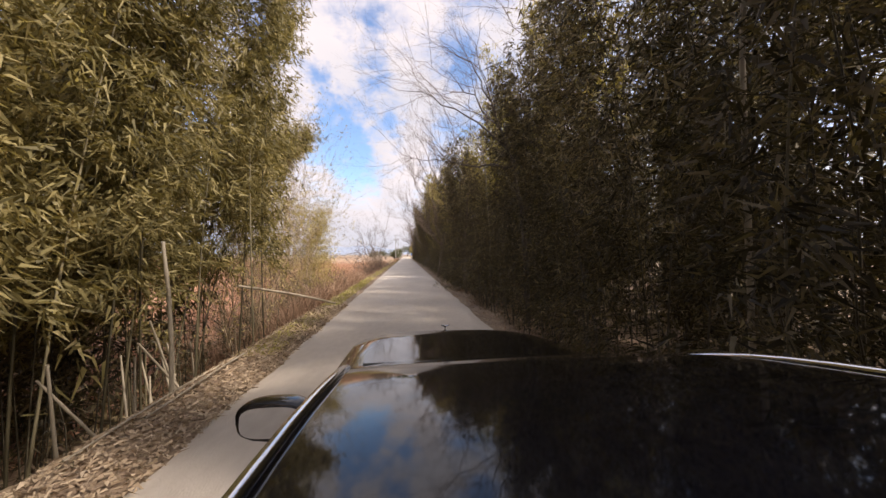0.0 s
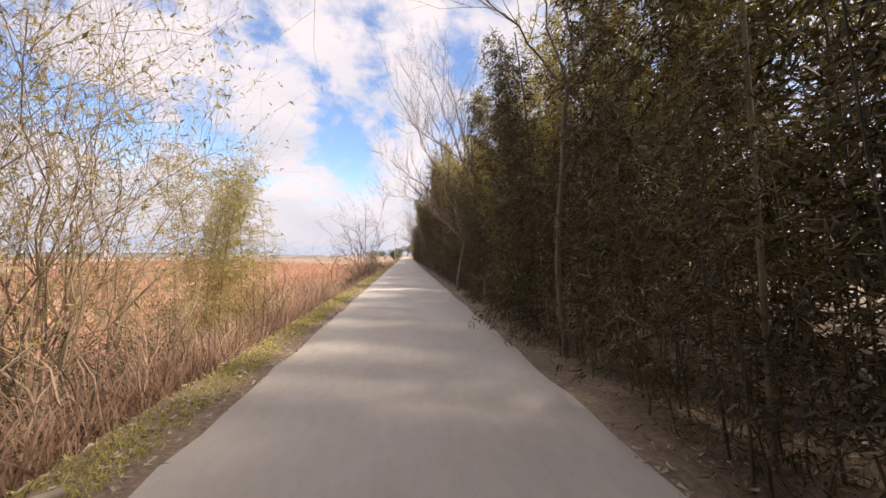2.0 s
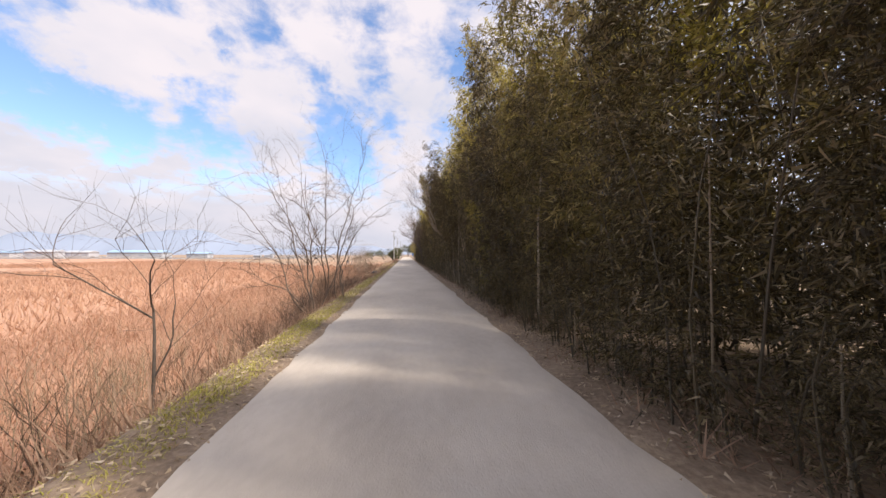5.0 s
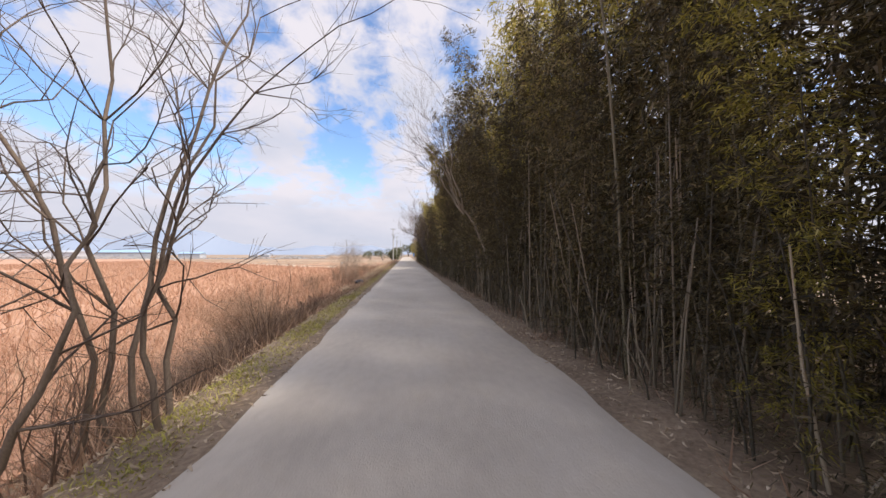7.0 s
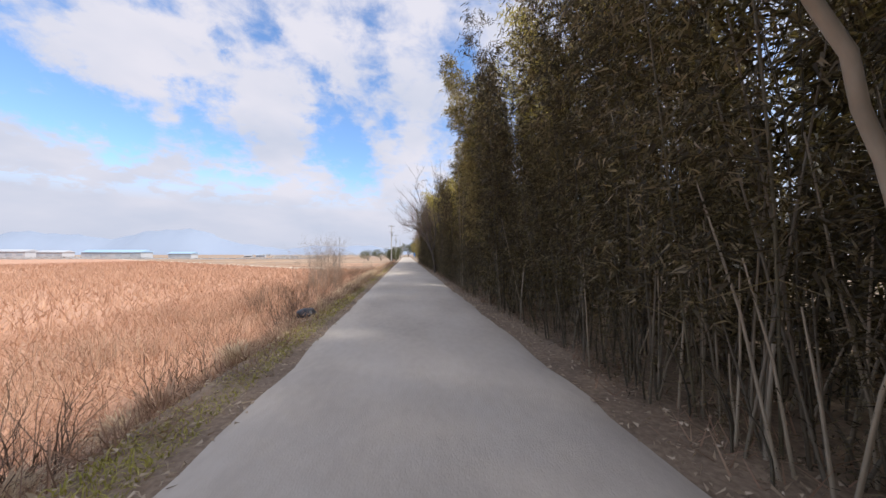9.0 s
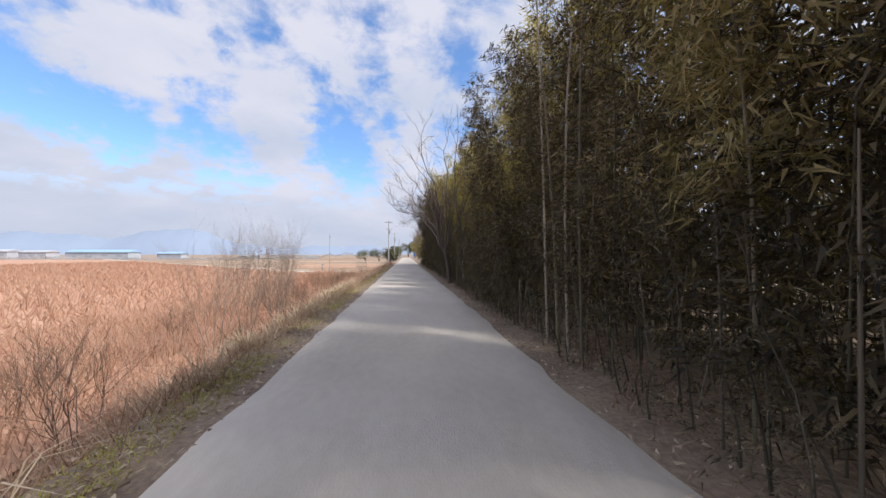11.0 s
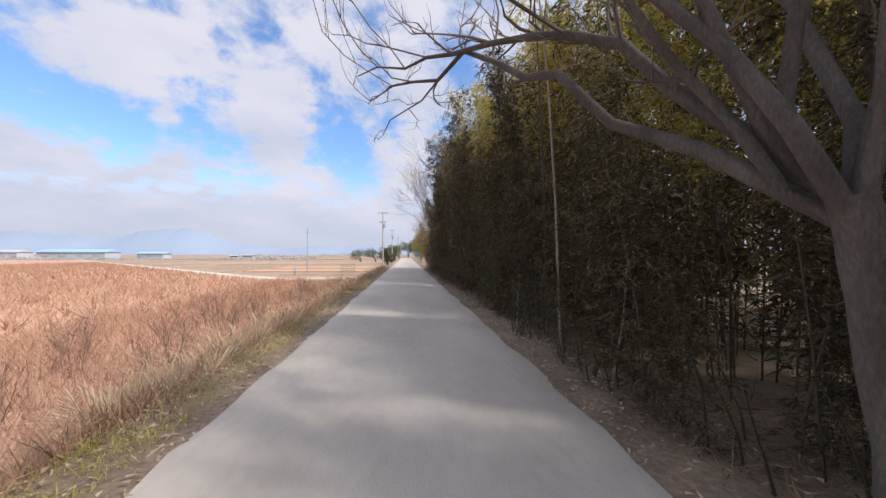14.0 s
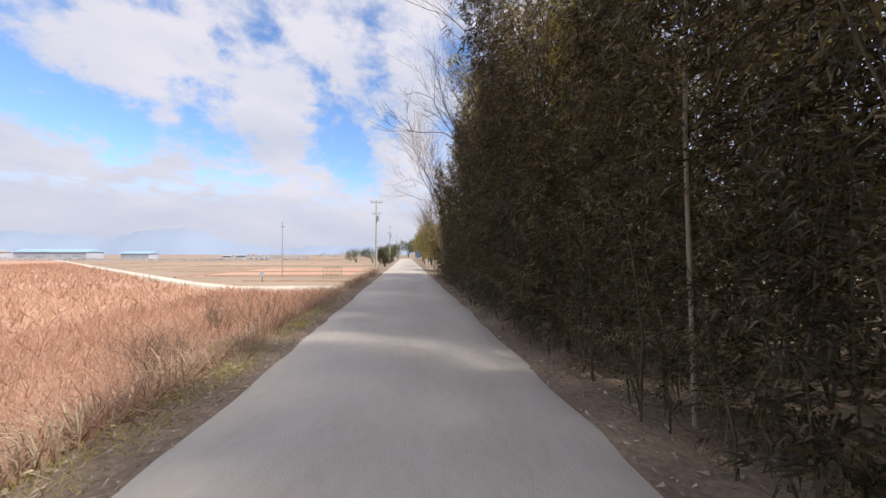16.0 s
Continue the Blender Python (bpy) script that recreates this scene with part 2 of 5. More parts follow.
def part(name, bm, mat, parent, label=""):
    me = bpy.data.meshes.new(name)
    bm.to_mesh(me)
    bm.free()
    me.materials.append(mat)
    ob = new(name, me)
    ob.parent = parent
    return tagged(ob, label) if label else ob


class Tubes:
    """Collects tapered tubes into one mesh."""

    def __init__(self):
        self.v, self.f, self.n = [], [], 0

    def add(self, pts, radii, sides=5):
        pts = np.asarray(pts, float)
        radii = np.broadcast_to(np.asarray(radii, float), (len(pts),))
        d = np.gradient(pts, axis=0)
        d /= np.linalg.norm(d, axis=1)[:, None] + 1e-9
        ref = np.array((1.0, 0.2, 0.1)) if abs(d[0, 2]) > 0.8 else np.array((0.0, 0.1, 1.0))
        a = np.cross(d, ref)
        a /= np.linalg.norm(a, axis=1)[:, None] + 1e-9
        b = np.cross(d, a)
        th = np.linspace(0, 2 * np.pi, sides, endpoint=False)
        ring = pts[:, None] + radii[:, None, None] * (np.cos(th)[None, :, None] * a[:, None] + np.sin(th)[None, :, None] * b[:, None])
        self.v.append(ring.reshape(-1, 3))
        i = np.arange(len(pts) - 1)[:, None] * sides + np.arange(sides)[None]
        j = np.arange(len(pts) - 1)[:, None] * sides + (np.arange(sides)[None] + 1) % sides
        self.f.append((np.stack([i, j, j + sides, i + sides], -1).reshape(-1, 4)) + self.n)
        self.n += len(pts) * sides

    def mesh(self, name, mat):
        return mesh_np(name, np.concatenate(self.v), np.concatenate(self.f), mat, True)


def unit(v):
    return v / (np.linalg.norm(v, axis=-1, keepdims=True) + 1e-9)


def leaf_quads(base, direction, length, width):
    """Kite-shaped leaves: base points, directions, lengths, widths; each one loose quad."""
    d = unit(direction)
    side = unit(np.cross(d, rng.normal(size=d.shape)))
    mid = base + d * (length * 0.4)[:, None]
    tip = base + d * length[:, None] + np.array((0, 0, -0.12)) * length[:, None]
    v = np.stack([base, mid + side * (width / 2)[:, None], tip, mid - side * (width / 2)[:, None]], 1)
    return v


def leaf_blades(base, direction, length, width):
    """Narrow drooping leaves: each one loose triangle, broad near its base."""
    d = unit(direction)
    side = unit(np.cross(d, rng.normal(size=d.shape))) * (width / 2)[:, None]
    tip = base + d * length[:, None] + np.array((0, 0, -0.16)) * length[:, None]
    return np.stack([base + side, base + d * (length * 0.12)[:, None] - side, tip], 1)


def leaf_mesh(name, v, mat):
    k = v.shape[1]
    return mesh_np(name, v.reshape(-1, 3), np.arange(len(v) * k).reshape(-1, k), mat)


# ---- ground and road ----
PROFILE = [(-1500, -1.9), (-6.0, -1.95), (-4.8, -1.7), (-4.0, -1.15), (-3.0, -0.3), (-2.6, -0.06), (-1.7, -0.05), (2.0, -0.05), (2.6, -0.04), (3.4, -0.10), (8, -0.15), (40, -0.2), (1500, -0.2)]


def ground_z(x):
    px, pz = zip(*PROFILE)
    return np.interp(x, px, pz)


def grid_mesh(name, xs, ys, zf, mat):
    gx, gy = np.meshgrid(xs, ys)
    v = np.stack([gx, gy, zf(gx, gy)], -1).reshape(-1, 3)
    w = len(xs)
    i = (np.arange(len(ys) - 1)[:, None] * w + np.arange(w - 1)[None]).reshape(-1, 1)
    return mesh_np(name, v, np.concatenate([i, i + 1, i + w + 1, i + w], 1), mat, True)


def wobble(x, y, s, a):
    return a * (np.sin(x * s + 1.3 * np.sin(y * s * 0.7)) * np.cos(y * s * 1.1 + 0.8 * np.sin(x * s * 0.9)))


xs = np.unique(np.concatenate([[-1500, -700, -300, -150, -90, -60, -40, -30, -22, -16, -12, -9, -7.5], np.arange(-6.6, 5.0, 0.2), [6, 8, 12, 20, 40, 100, 400, 1500]]))
ys = np.unique(np.concatenate([[-1500, -500, -200, -80, -40], np.arange(-20, 130, 0.6), np.arange(130, 220, 5), [240, 280, 340, 420, 600, 900, 1500, 2500]]))


def ground_height(x, y):
    z = ground_z(x)
    bumpy = np.where((x < -2.4) | (x > 2.5), 1.0, 0.15) * np.where(np.abs(x) < 60, 1, 0)
    return z + bumpy * (wobble(x, y, 2.1, 0.035) + wobble(x, y, 5.3, 0.02))


ground = put("ground", grid_mesh("ground", xs, ys, ground_height, M_SOIL))
tagged(ground, "brown soil bank and level ground under dry leaves", "ground", kind="structure")

TRACK_X = [-1400, -220, -124, -62, -40, -25, -17, -6.0]
TRACK_Y = [1500, 324, 228, 166, 144, 129, 122.6, 122]


def track_y(x):
    return np.interp(x, TRACK_X, TRACK_Y)


def strip_mesh(name, cols, y_low, y_high, steps, mat):
    """A level sheet between two lines y_low(x) and y_high(x)."""
    cols = np.array(cols, float)
    f = np.linspace(0, 1, steps)[:, None]
    yy = y_low(cols)[None] * (1 - f) + y_high(cols)[None] * f
    v = np.stack([np.broadcast_to(cols, yy.shape), yy, np.full(yy.shape, -1.86)], -1).reshape(-1, 3)
    w = len(cols)
    i = (np.arange(steps - 1)[:, None] * w + np.arange(w - 1)[None]).reshape(-1, 1)
    return mesh_np(name, v, np.concatenate([i, i + 1, i + w + 1, i + w], 1), mat, True)


COLS = [-1400, -600, -220, -124, -90, -62, -40, -25, -17, -6.2]
# far field floor, the colour of dry reeds
field = put("field", strip_mesh("field", COLS, lambda x: np.full_like(x, -300.0), lambda x: track_y(x) - 1.5, 8, M_FIELD))
tagged(field, "reddish tan winter field of dry reeds", "field", kind="structure")
paddy = put("paddy", strip_mesh("paddy", COLS, lambda x: track_y(x) + 1.5, lambda x: np.full_like(x, 1600.0), 8, M_PADDY))
tagged(paddy, "ochre stubble paddies beyond a farm track", "field", kind="structure")

ry = np.concatenate([np.arange(-40, 130, 0.5), np.arange(130, 216, 3.0)])
le = -1.77 + wobble(ry, ry * 0.3, 1.9, 0.05) + wobble(ry, ry * 0.2, 5.0, 0.03)
re_ = 2.1 + wobble(ry + 9, ry * 0.4, 1.7, 0.05) + wobble(ry, ry * 0.5, 4.4, 0.03)
cols = 14
rv, rf = [], []
for k in range(cols + 1):
    f = k / cols
    x = le + (re_ - le) * f
    z = 0.004 + 0.02 * (1 - (2 * f - 1) ** 2) - (0.05 if k in (0, cols) else 0) + wobble(x, ry, 0.7, 0.006)
    rv.append(np.stack([x, ry, z], -1))
n = len(ry)
for k in range(cols):
    i = np.arange(n - 1) + k * n
    rf.append(np.stack([i, i + n, i + n + 1, i + 1], -1))
road = put("road", mesh_np("road", np.concatenate(rv), np.concatenate(rf), M_ROAD, True))
tagged(road, "narrow pale worn concrete farm road", "road", kind="structure")

# ---- bamboo ----


def bamboo_arrays(height, start, leaves, seed, bend=0.12, size=1.0, front=0.0):
    """Culm points and leaf quads of one bamboo, its tip bending towards -X."""
    global rng
    rng = np.random.default_rng(seed)
    s = np.linspace(0, 1, 9)
    culm = np.stack([-bend * height * s ** 2.4, 0.03 * height * np.sin(s * 3 + seed), height * s * (1 - 0.04 * s)], -1)
    nodes = int(height / 0.28)
    per = max(2, int(leaves / nodes / 3))
    base, dirs, tw = [], [], []
    for u in np.linspace(start, 0.99, nodes):
        p = np.array([np.interp(u, s, culm[:, c]) for c in range(3)])
        for _ in range(3):
            az = rng.uniform(0, 2 * np.pi) if rng.random() > front else rng.normal(np.pi, 0.8)
            ln = rng.uniform(0.45, 1.25) * (1.15 - 0.65 * u) * min(1.0, height / 7)
            el = rng.uniform(0.1, 0.9)
            way = np.array((math.cos(az) * math.cos(el), math.sin(az) * math.cos(el), math.sin(el)))
            k = np.linspace(0, 1, 4)[:, None]
            line = p + way * ln * k + np.array((0, 0, -0.35)) * ln * k ** 2
            tw.append(np.stack([line[0] + (0, 0, 0.006), line[0] - (0, 0, 0.006), line[3]]))
            fans = max(1, round(per / 7))
            r = rng.uniform(0.35, 1.0, fans)[:, None]
            at = p + way * ln * r + np.array((0, 0, -0.35)) * ln * r ** 2
            at = at + rng.normal(0, 0.10, at.shape)
            hang = way * 0.55 + np.array((0, 0, -0.5)) + rng.normal(0, 0.38, (fans, 3))
            base.append(np.repeat(at, 7, 0) + rng.normal(0, 0.045, (fans * 7, 3)))
            dirs.append(np.repeat(hang, 7, 0) + rng.normal(0, 0.36, (fans * 7, 3)))
    base, dirs = np.concatenate(base), np.concatenate(dirs)
    m = len(base)
    v = leaf_blades(base, dirs, size * rng.uniform(0.10, 0.25, m), size * rng.uniform(0.022, 0.042, m))
    return culm, v, np.array(tw)


BAMBOO = {}


def bamboo(kind, height, start, leaves, seed, bend=0.12, size=1.0, mat=None, front=0.0):
    """One bamboo thing: culm, twigs and foliage under an Empty at its foot."""
    culm, v, tw = bamboo_arrays(height, start, leaves, seed, bend, size, front)
    top = new("bamboo")
    tagged(top, "tall leafy bamboo with a slender olive culm", "bamboo", "bamboo row beside the road")
    t = Tubes()
    s = np.linspace(0, 1, 13)
    pts = np.stack([np.interp(s, np.linspace(0, 1, 9), culm[:, c]) for c in range(3)], -1)
    rad = (0.011 if start < 0.1 else 0.016) * (1 - 0.8 * s) * (1 + 0.12 * (np.arange(13) % 2))
    t.add(pts, rad, 5)
    put("culm", t.mesh("culm", M_CULM), top)
    put("foliage", leaf_mesh("foliage", np.concatenate([v, tw]), mat or M_LEAF), top)
    BAMBOO[kind] = (top, v, pts)
    return top


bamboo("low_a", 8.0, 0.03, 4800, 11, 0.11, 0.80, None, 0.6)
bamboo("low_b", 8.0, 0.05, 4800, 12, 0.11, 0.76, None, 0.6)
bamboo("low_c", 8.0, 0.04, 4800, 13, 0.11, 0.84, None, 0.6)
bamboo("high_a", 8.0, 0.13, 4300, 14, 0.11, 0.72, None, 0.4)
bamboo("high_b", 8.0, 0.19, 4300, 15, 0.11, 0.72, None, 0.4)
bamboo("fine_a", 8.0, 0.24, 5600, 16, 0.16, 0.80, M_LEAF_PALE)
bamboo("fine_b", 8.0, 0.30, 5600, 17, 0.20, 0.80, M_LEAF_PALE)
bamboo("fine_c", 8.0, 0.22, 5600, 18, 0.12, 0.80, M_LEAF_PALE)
bamboo("airy", 8.0, 0.14, 3000, 19, 0.10, 0.62, M_LEAF_BACKLIT)
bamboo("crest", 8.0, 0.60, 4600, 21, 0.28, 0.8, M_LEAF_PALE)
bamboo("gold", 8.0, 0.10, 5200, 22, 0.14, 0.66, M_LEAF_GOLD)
FINE = ["fine_a", "fine_b", "fine_c"]
LOW, HIGH = ["low_a", "low_b", "low_c"], ["high_a", "high_b"]

TOPS = [(-20, 9.8), (0, 9.8), (6, 9.6), (10, 9.0), (16, 8.2), (24, 6.6), (32, 9.5), (40, 10.4), (50, 10.6), (62, 10.0), (66.5, 8.8), (69.3, 5.4), (71.5, 4.6), (76.5, 4.8), (79, 6.2), (84, 8.5), (93, 10), (102, 12), (111, 12), (114, 7.5), (130, 6.5), (200, 7)]


def canopy(y):
    a, b = zip(*TOPS)
    return float(np.interp(y, a, b))


used = set()


def plant(kind, x, y, h, turn, tilt_x, tilt_y):
    src = BAMBOO[kind][0]
    k = h / 8.0
    m = Matrix.LocRotScale((x, y, float(ground_z(x)) - 0.03), Euler((radians(tilt_x), radians(tilt_y), radians(turn))), None)
    ob = src if kind not in used else copy_thing(src, m)
    ob.matrix_basis = m
    ob.scale = (k ** 0.6, k ** 0.6, k)
    used.add(kind)
    return ob


rnd = random.Random(3)
y = -7.0
while y < 112:
    stems = 36 < y < 68
    kind = rnd.choice(HIGH if stems and rnd.random() < 0.8 else LOW)
    tall = rnd.uniform(0.5, 0.85)
    # some plants take the lighter leaf to look sunlit
    if any(a < y < b for a, b in ((14, 19), (28, 35), (57, 62))) and rnd.random() < 0.25:
        kind, tall = rnd.choice(FINE), rnd.uniform(0.8, 1.1)
    # gold plants put a sunlit tone into this stretch of the row
    if 26 < y < 33 and rnd.random() < 0.2:
        kind, tall = "gold", rnd.uniform(0.75, 1.05)
    clear = 0.6 if 23.0 < y < 25.4 or 73.6 < y < 76.4 else 0.0
    bulge = clear + 0.35 * math.sin(y * 1.7 + 2.0 * math.sin(y * 0.53))
    bulge += 0.35 if y > 97 else 0.0
    plant(kind, rnd.uniform(3.05, 3.85) + bulge, y, canopy(y) * tall * (1 - 0.25 * bulge), rnd.uniform(-45, 45), rnd.uniform(-4, 4), rnd.uniform(-4, 3) - (4 if 41 < y < 50 else 0))
    y += rnd.uniform(0.48, 0.78) if y < 98 else rnd.uniform(0.55, 0.8)


# two low clumps coloured as if the sun caught them
plant("gold", 3.25, 36.4, 3.9, 10, 0, -3)
plant("gold", 3.3, 19.0, 3.6, -20, 0, -3)


def thicket(name, spots, label, every=2, grow=1.35, keys=None, mat=None, above=0.0):
    """Many bamboos that nobody could count, joined into one."""
    lv, tb = [], Tubes()
    keys = keys or LOW + HIGH
    for (x, y, h) in spots:
        _, v, pts = BAMBOO[rnd.choice(keys)]
        a, k = rnd.uniform(-1.2, 1.2), h / 8.0
        rot = np.array(((math.cos(a), -math.sin(a), 0), (math.sin(a), math.cos(a), 0), (0, 0, 1)))
        org = np.array((x, y, float(ground_z(x)) - 0.05))
        sc = np.array((k ** 0.6, k ** 0.6, k))
        w = v[v[:, 0, 2] > above * 8.0][rnd.randrange(every)::every]
        c = w.mean(1, keepdims=True)
        lv.append((((w - c) * grow + c) * sc) @ rot.T + org)
        tb.add((pts[::4] * sc) @ rot.T + org, 0.016 * np.linspace(1, 0.3, len(pts[::4])), 3)
    top = new(name)
    tagged(top, label, "bamboo", kind="stuff")
    put("foliage", leaf_mesh("foliage", np.concatenate(lv), mat or M_LEAF), top)
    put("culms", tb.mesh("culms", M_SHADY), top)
    return top


def opening(x, y):
    """The thin stretch of the thicket behind the large tree."""
    return abs(y - 72.3 - (x - 4.0)) < 3.5


near, deep, sunny = [], [], []
# rows before y = -7 are unseen, added to shade the field-side grove
y = -24.0
while y < 205:
    if y > 112:
        sunny.append((rnd.uniform(3.0, 4.2), y, canopy(y) * rnd.uniform(0.55, 1.0)))
        y += 1.6
        continue
    near.append((rnd.uniform(4.0, 5.2), y + rnd.uniform(-0.4, 0.4), canopy(y) * rnd.uniform(0.75, 1.05)))
    for lane in ((5.2, 6.6), (6.6, 8.4)):
        x = rnd.uniform(*lane)
        deep.append((x, y + rnd.uniform(-0.4, 0.4), (7.4 if opening(x, y) else max(8.4, 0.92 * canopy(y))) * rnd.uniform(0.8, 1.08)))
    y += 0.75
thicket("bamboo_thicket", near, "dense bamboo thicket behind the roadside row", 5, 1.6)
# far stretch in the lighter leaf, coloured as sunlit
thicket("bamboo_thicket", sunny, "sunlit yellow-green bamboo and scrub along the far road", 6, 1.9, FINE, M_LEAF_PALE)
# thicket crest: upper leaves only, sunlight put into their gold colour
tops = []
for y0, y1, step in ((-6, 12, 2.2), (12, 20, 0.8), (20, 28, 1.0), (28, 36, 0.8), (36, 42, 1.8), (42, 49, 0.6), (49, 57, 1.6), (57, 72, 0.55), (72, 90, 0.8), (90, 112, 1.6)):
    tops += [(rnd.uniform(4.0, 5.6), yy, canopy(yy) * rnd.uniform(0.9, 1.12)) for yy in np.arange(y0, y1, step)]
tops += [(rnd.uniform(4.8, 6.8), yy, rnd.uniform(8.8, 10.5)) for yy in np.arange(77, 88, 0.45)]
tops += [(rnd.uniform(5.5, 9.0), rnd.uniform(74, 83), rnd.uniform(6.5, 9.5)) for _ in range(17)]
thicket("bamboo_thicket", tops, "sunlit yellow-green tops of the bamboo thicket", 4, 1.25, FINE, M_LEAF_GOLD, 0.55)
# upper foliage added to keep sun patches off the road
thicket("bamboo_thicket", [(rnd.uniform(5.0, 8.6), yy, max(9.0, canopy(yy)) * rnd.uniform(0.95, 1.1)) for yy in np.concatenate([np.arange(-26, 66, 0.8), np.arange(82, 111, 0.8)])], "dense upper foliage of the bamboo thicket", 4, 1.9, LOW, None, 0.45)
# lighter leaf here stands for light coming through the foliage
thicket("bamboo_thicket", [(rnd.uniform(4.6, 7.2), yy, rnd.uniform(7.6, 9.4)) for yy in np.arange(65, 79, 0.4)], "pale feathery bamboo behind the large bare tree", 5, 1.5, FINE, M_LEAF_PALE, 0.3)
# deep lanes with enlarged leaves also serve to block sunlight
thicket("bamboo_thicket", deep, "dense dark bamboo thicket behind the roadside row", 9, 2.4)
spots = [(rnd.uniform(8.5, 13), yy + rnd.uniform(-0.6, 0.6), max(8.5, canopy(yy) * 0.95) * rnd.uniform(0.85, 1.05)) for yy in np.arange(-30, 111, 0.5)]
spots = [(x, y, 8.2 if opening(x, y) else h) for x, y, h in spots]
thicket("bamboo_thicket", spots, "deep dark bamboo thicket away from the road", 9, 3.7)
spots = [(rnd.uniform(4.4, 9.5), yy, rnd.uniform(2.0, 4.2)) for yy in np.arange(-20, 125, 0.33)]
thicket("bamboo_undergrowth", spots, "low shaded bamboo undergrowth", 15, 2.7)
spots = [(rnd.uniform(12, 17), yy, rnd.uniform(2.5, 7.5)) for yy in np.arange(-40, 111, 0.45)]
thicket("bamboo_thicket", spots, "far side of the dark bamboo thicket", 24, 6.0)
spots = [(rnd.uniform(2.6, 3.3), yy, rnd.uniform(1.2, 3.6)) for yy in np.concatenate([np.arange(-6, 37, 0.42), np.arange(67, 112, 0.42), np.arange(49, 67, 0.55), np.arange(36, 49, 0.8)])]
spots = [p for p in spots if not (23.2 < p[1] < 25.2 or 73.6 < p[1] < 76.0)]
thicket("bamboo_skirt", spots, "low leafy bamboo shoots along the thicket edge", 7, 1.2, LOW)

spots = [(rnd.uniform(2.55, 3.4), yy, rnd.uniform(0.5, 1.3)) for yy in np.arange(-6, 112, 0.36)]
thicket("bamboo_skirt", spots, "knee-high bamboo shoots and brush at the thicket foot", 16, 1.3, LOW)
spots = [(rnd.uniform(3.8, 7.5), yy, rnd.uniform(1.6, 3.2)) for yy in np.arange(36, 68, 0.3)]
thicket("bamboo_undergrowth", spots, "low shaded bamboo undergrowth between the stems", 12, 2.4)
spots = [(rnd.uniform(3.5, 6.5), yy, rnd.uniform(1.5, 3.4)) for yy in np.concatenate([np.arange(21, 28, 0.3), np.arange(72, 86, 0.25)])]
thicket("bamboo_undergrowth", spots, "low shaded bamboo undergrowth behind the bare trees", 9, 1.9)
stem_meshes = []
for k in range(6):
    tb = Tubes()
    lx, ly = rnd.gauss(0, 0.09), rnd.gauss(0, 0.1)
    tb.add([(0, 0, -0.05), (lx * 0.3 + rnd.gauss(0, 0.03), ly * 0.3, 0.5), (lx, ly, 1.0)], [0.018, 0.014, 0.008], 5)
    stem_meshes.append(tb.mesh("bare_bamboo", M_STALK))
tb = Tubes()
for k in range(560):
    yy = rnd.choice((rnd.uniform(37, 50), rnd.uniform(37, 50), rnd.uniform(37, 52), rnd.uniform(50, 69), rnd.uniform(0, 110)))
    x, h, lx, ly = rnd.uniform(2.75, 6.0), rnd.choice((rnd.uniform(0.6, 2.2), rnd.uniform(1.2, 4.2))), rnd.gauss(0, 0.25), rnd.gauss(0, 0.3)
    z0 = float(ground_z(x)) - 0.05
    if k < 180:
        x = rnd.uniform(2.7, 3.5)
        ob = put("bare_bamboo", stem_meshes[k % 6], None, pose(x, yy, float(ground_z(x)), rnd.gauss(0, 7), rnd.gauss(0, 7), rnd.uniform(0, 360)))
        ob.scale = (0.85, 0.85, h)
        tagged(ob, "thin bare dry bamboo stem at the thicket edge", "bamboo", "bare stems at the thicket edge")
    else:
        tb.add([(x, yy, z0), (x + lx * 0.4, yy + ly * 0.4, z0 + h * 0.5), (x + lx, yy + ly, z0 + h)], [0.017, 0.014, 0.008], 4)
tagged(put("bamboo_stems", tb.mesh("bamboo_stems", M_STEM)), "thin bare stems crowding the thicket edge", "bamboo", kind="stuff")

# left clump at the start
y = -6.0
while y < 9.2:
    for x in (-3.4, -4.5):
        h = rnd.uniform(8.5, 11) if y > 2 else rnd.uniform(7, 9.5)
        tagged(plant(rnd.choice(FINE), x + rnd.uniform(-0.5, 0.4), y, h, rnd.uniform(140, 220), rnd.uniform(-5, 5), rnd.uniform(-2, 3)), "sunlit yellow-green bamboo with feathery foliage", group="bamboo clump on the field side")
    y += rnd.uniform(0.7, 0.95)
for x, y, h in ((-4.7, 8.0, 9.0), (-5.3, 8.6, 9.4), (-5.0, 7.7, 9.8), (-6.0, 9.0, 9.2), (-6.4, 8.5, 9.8), (-5.7, 8.2, 9.0)):
    plant("crest", x, y, h, rnd.uniform(240, 275), rnd.uniform(-4, 4), -15)
spots = [(rnd.uniform(-9.5, -4.2), yy, rnd.uniform(1.8, 4.6)) for yy in np.arange(-9, 10.2, 0.16)]
thicket("bamboo_undergrowth", spots, "low shaded bamboo undergrowth beneath the grove", 10, 2.1)
spots = [(rnd.uniform(-6.2, -3.3), rnd.uniform(9.4, 16.4), rnd.uniform(0.8, 2.2)) for _ in range(90)]
thicket("bamboo_undergrowth", spots, "low dark leafy undergrowth between the shrubs", 10, 1.6, LOW)
spots = [(rnd.uniform(-9.5, -4.6), rnd.uniform(-9, 9.4), rnd.uniform(8, 11)) for _ in range(120)]
# grove: dark leaf inside for shade, light leaf around it for sun
thicket("bamboo_grove", [(rnd.uniform(-9.0, -5.0), rnd.uniform(-9, 9.0), rnd.uniform(5.5, 9.5)) for _ in range(130)], "dark inner bamboo of the grove on the field side", 8, 2.6, LOW)
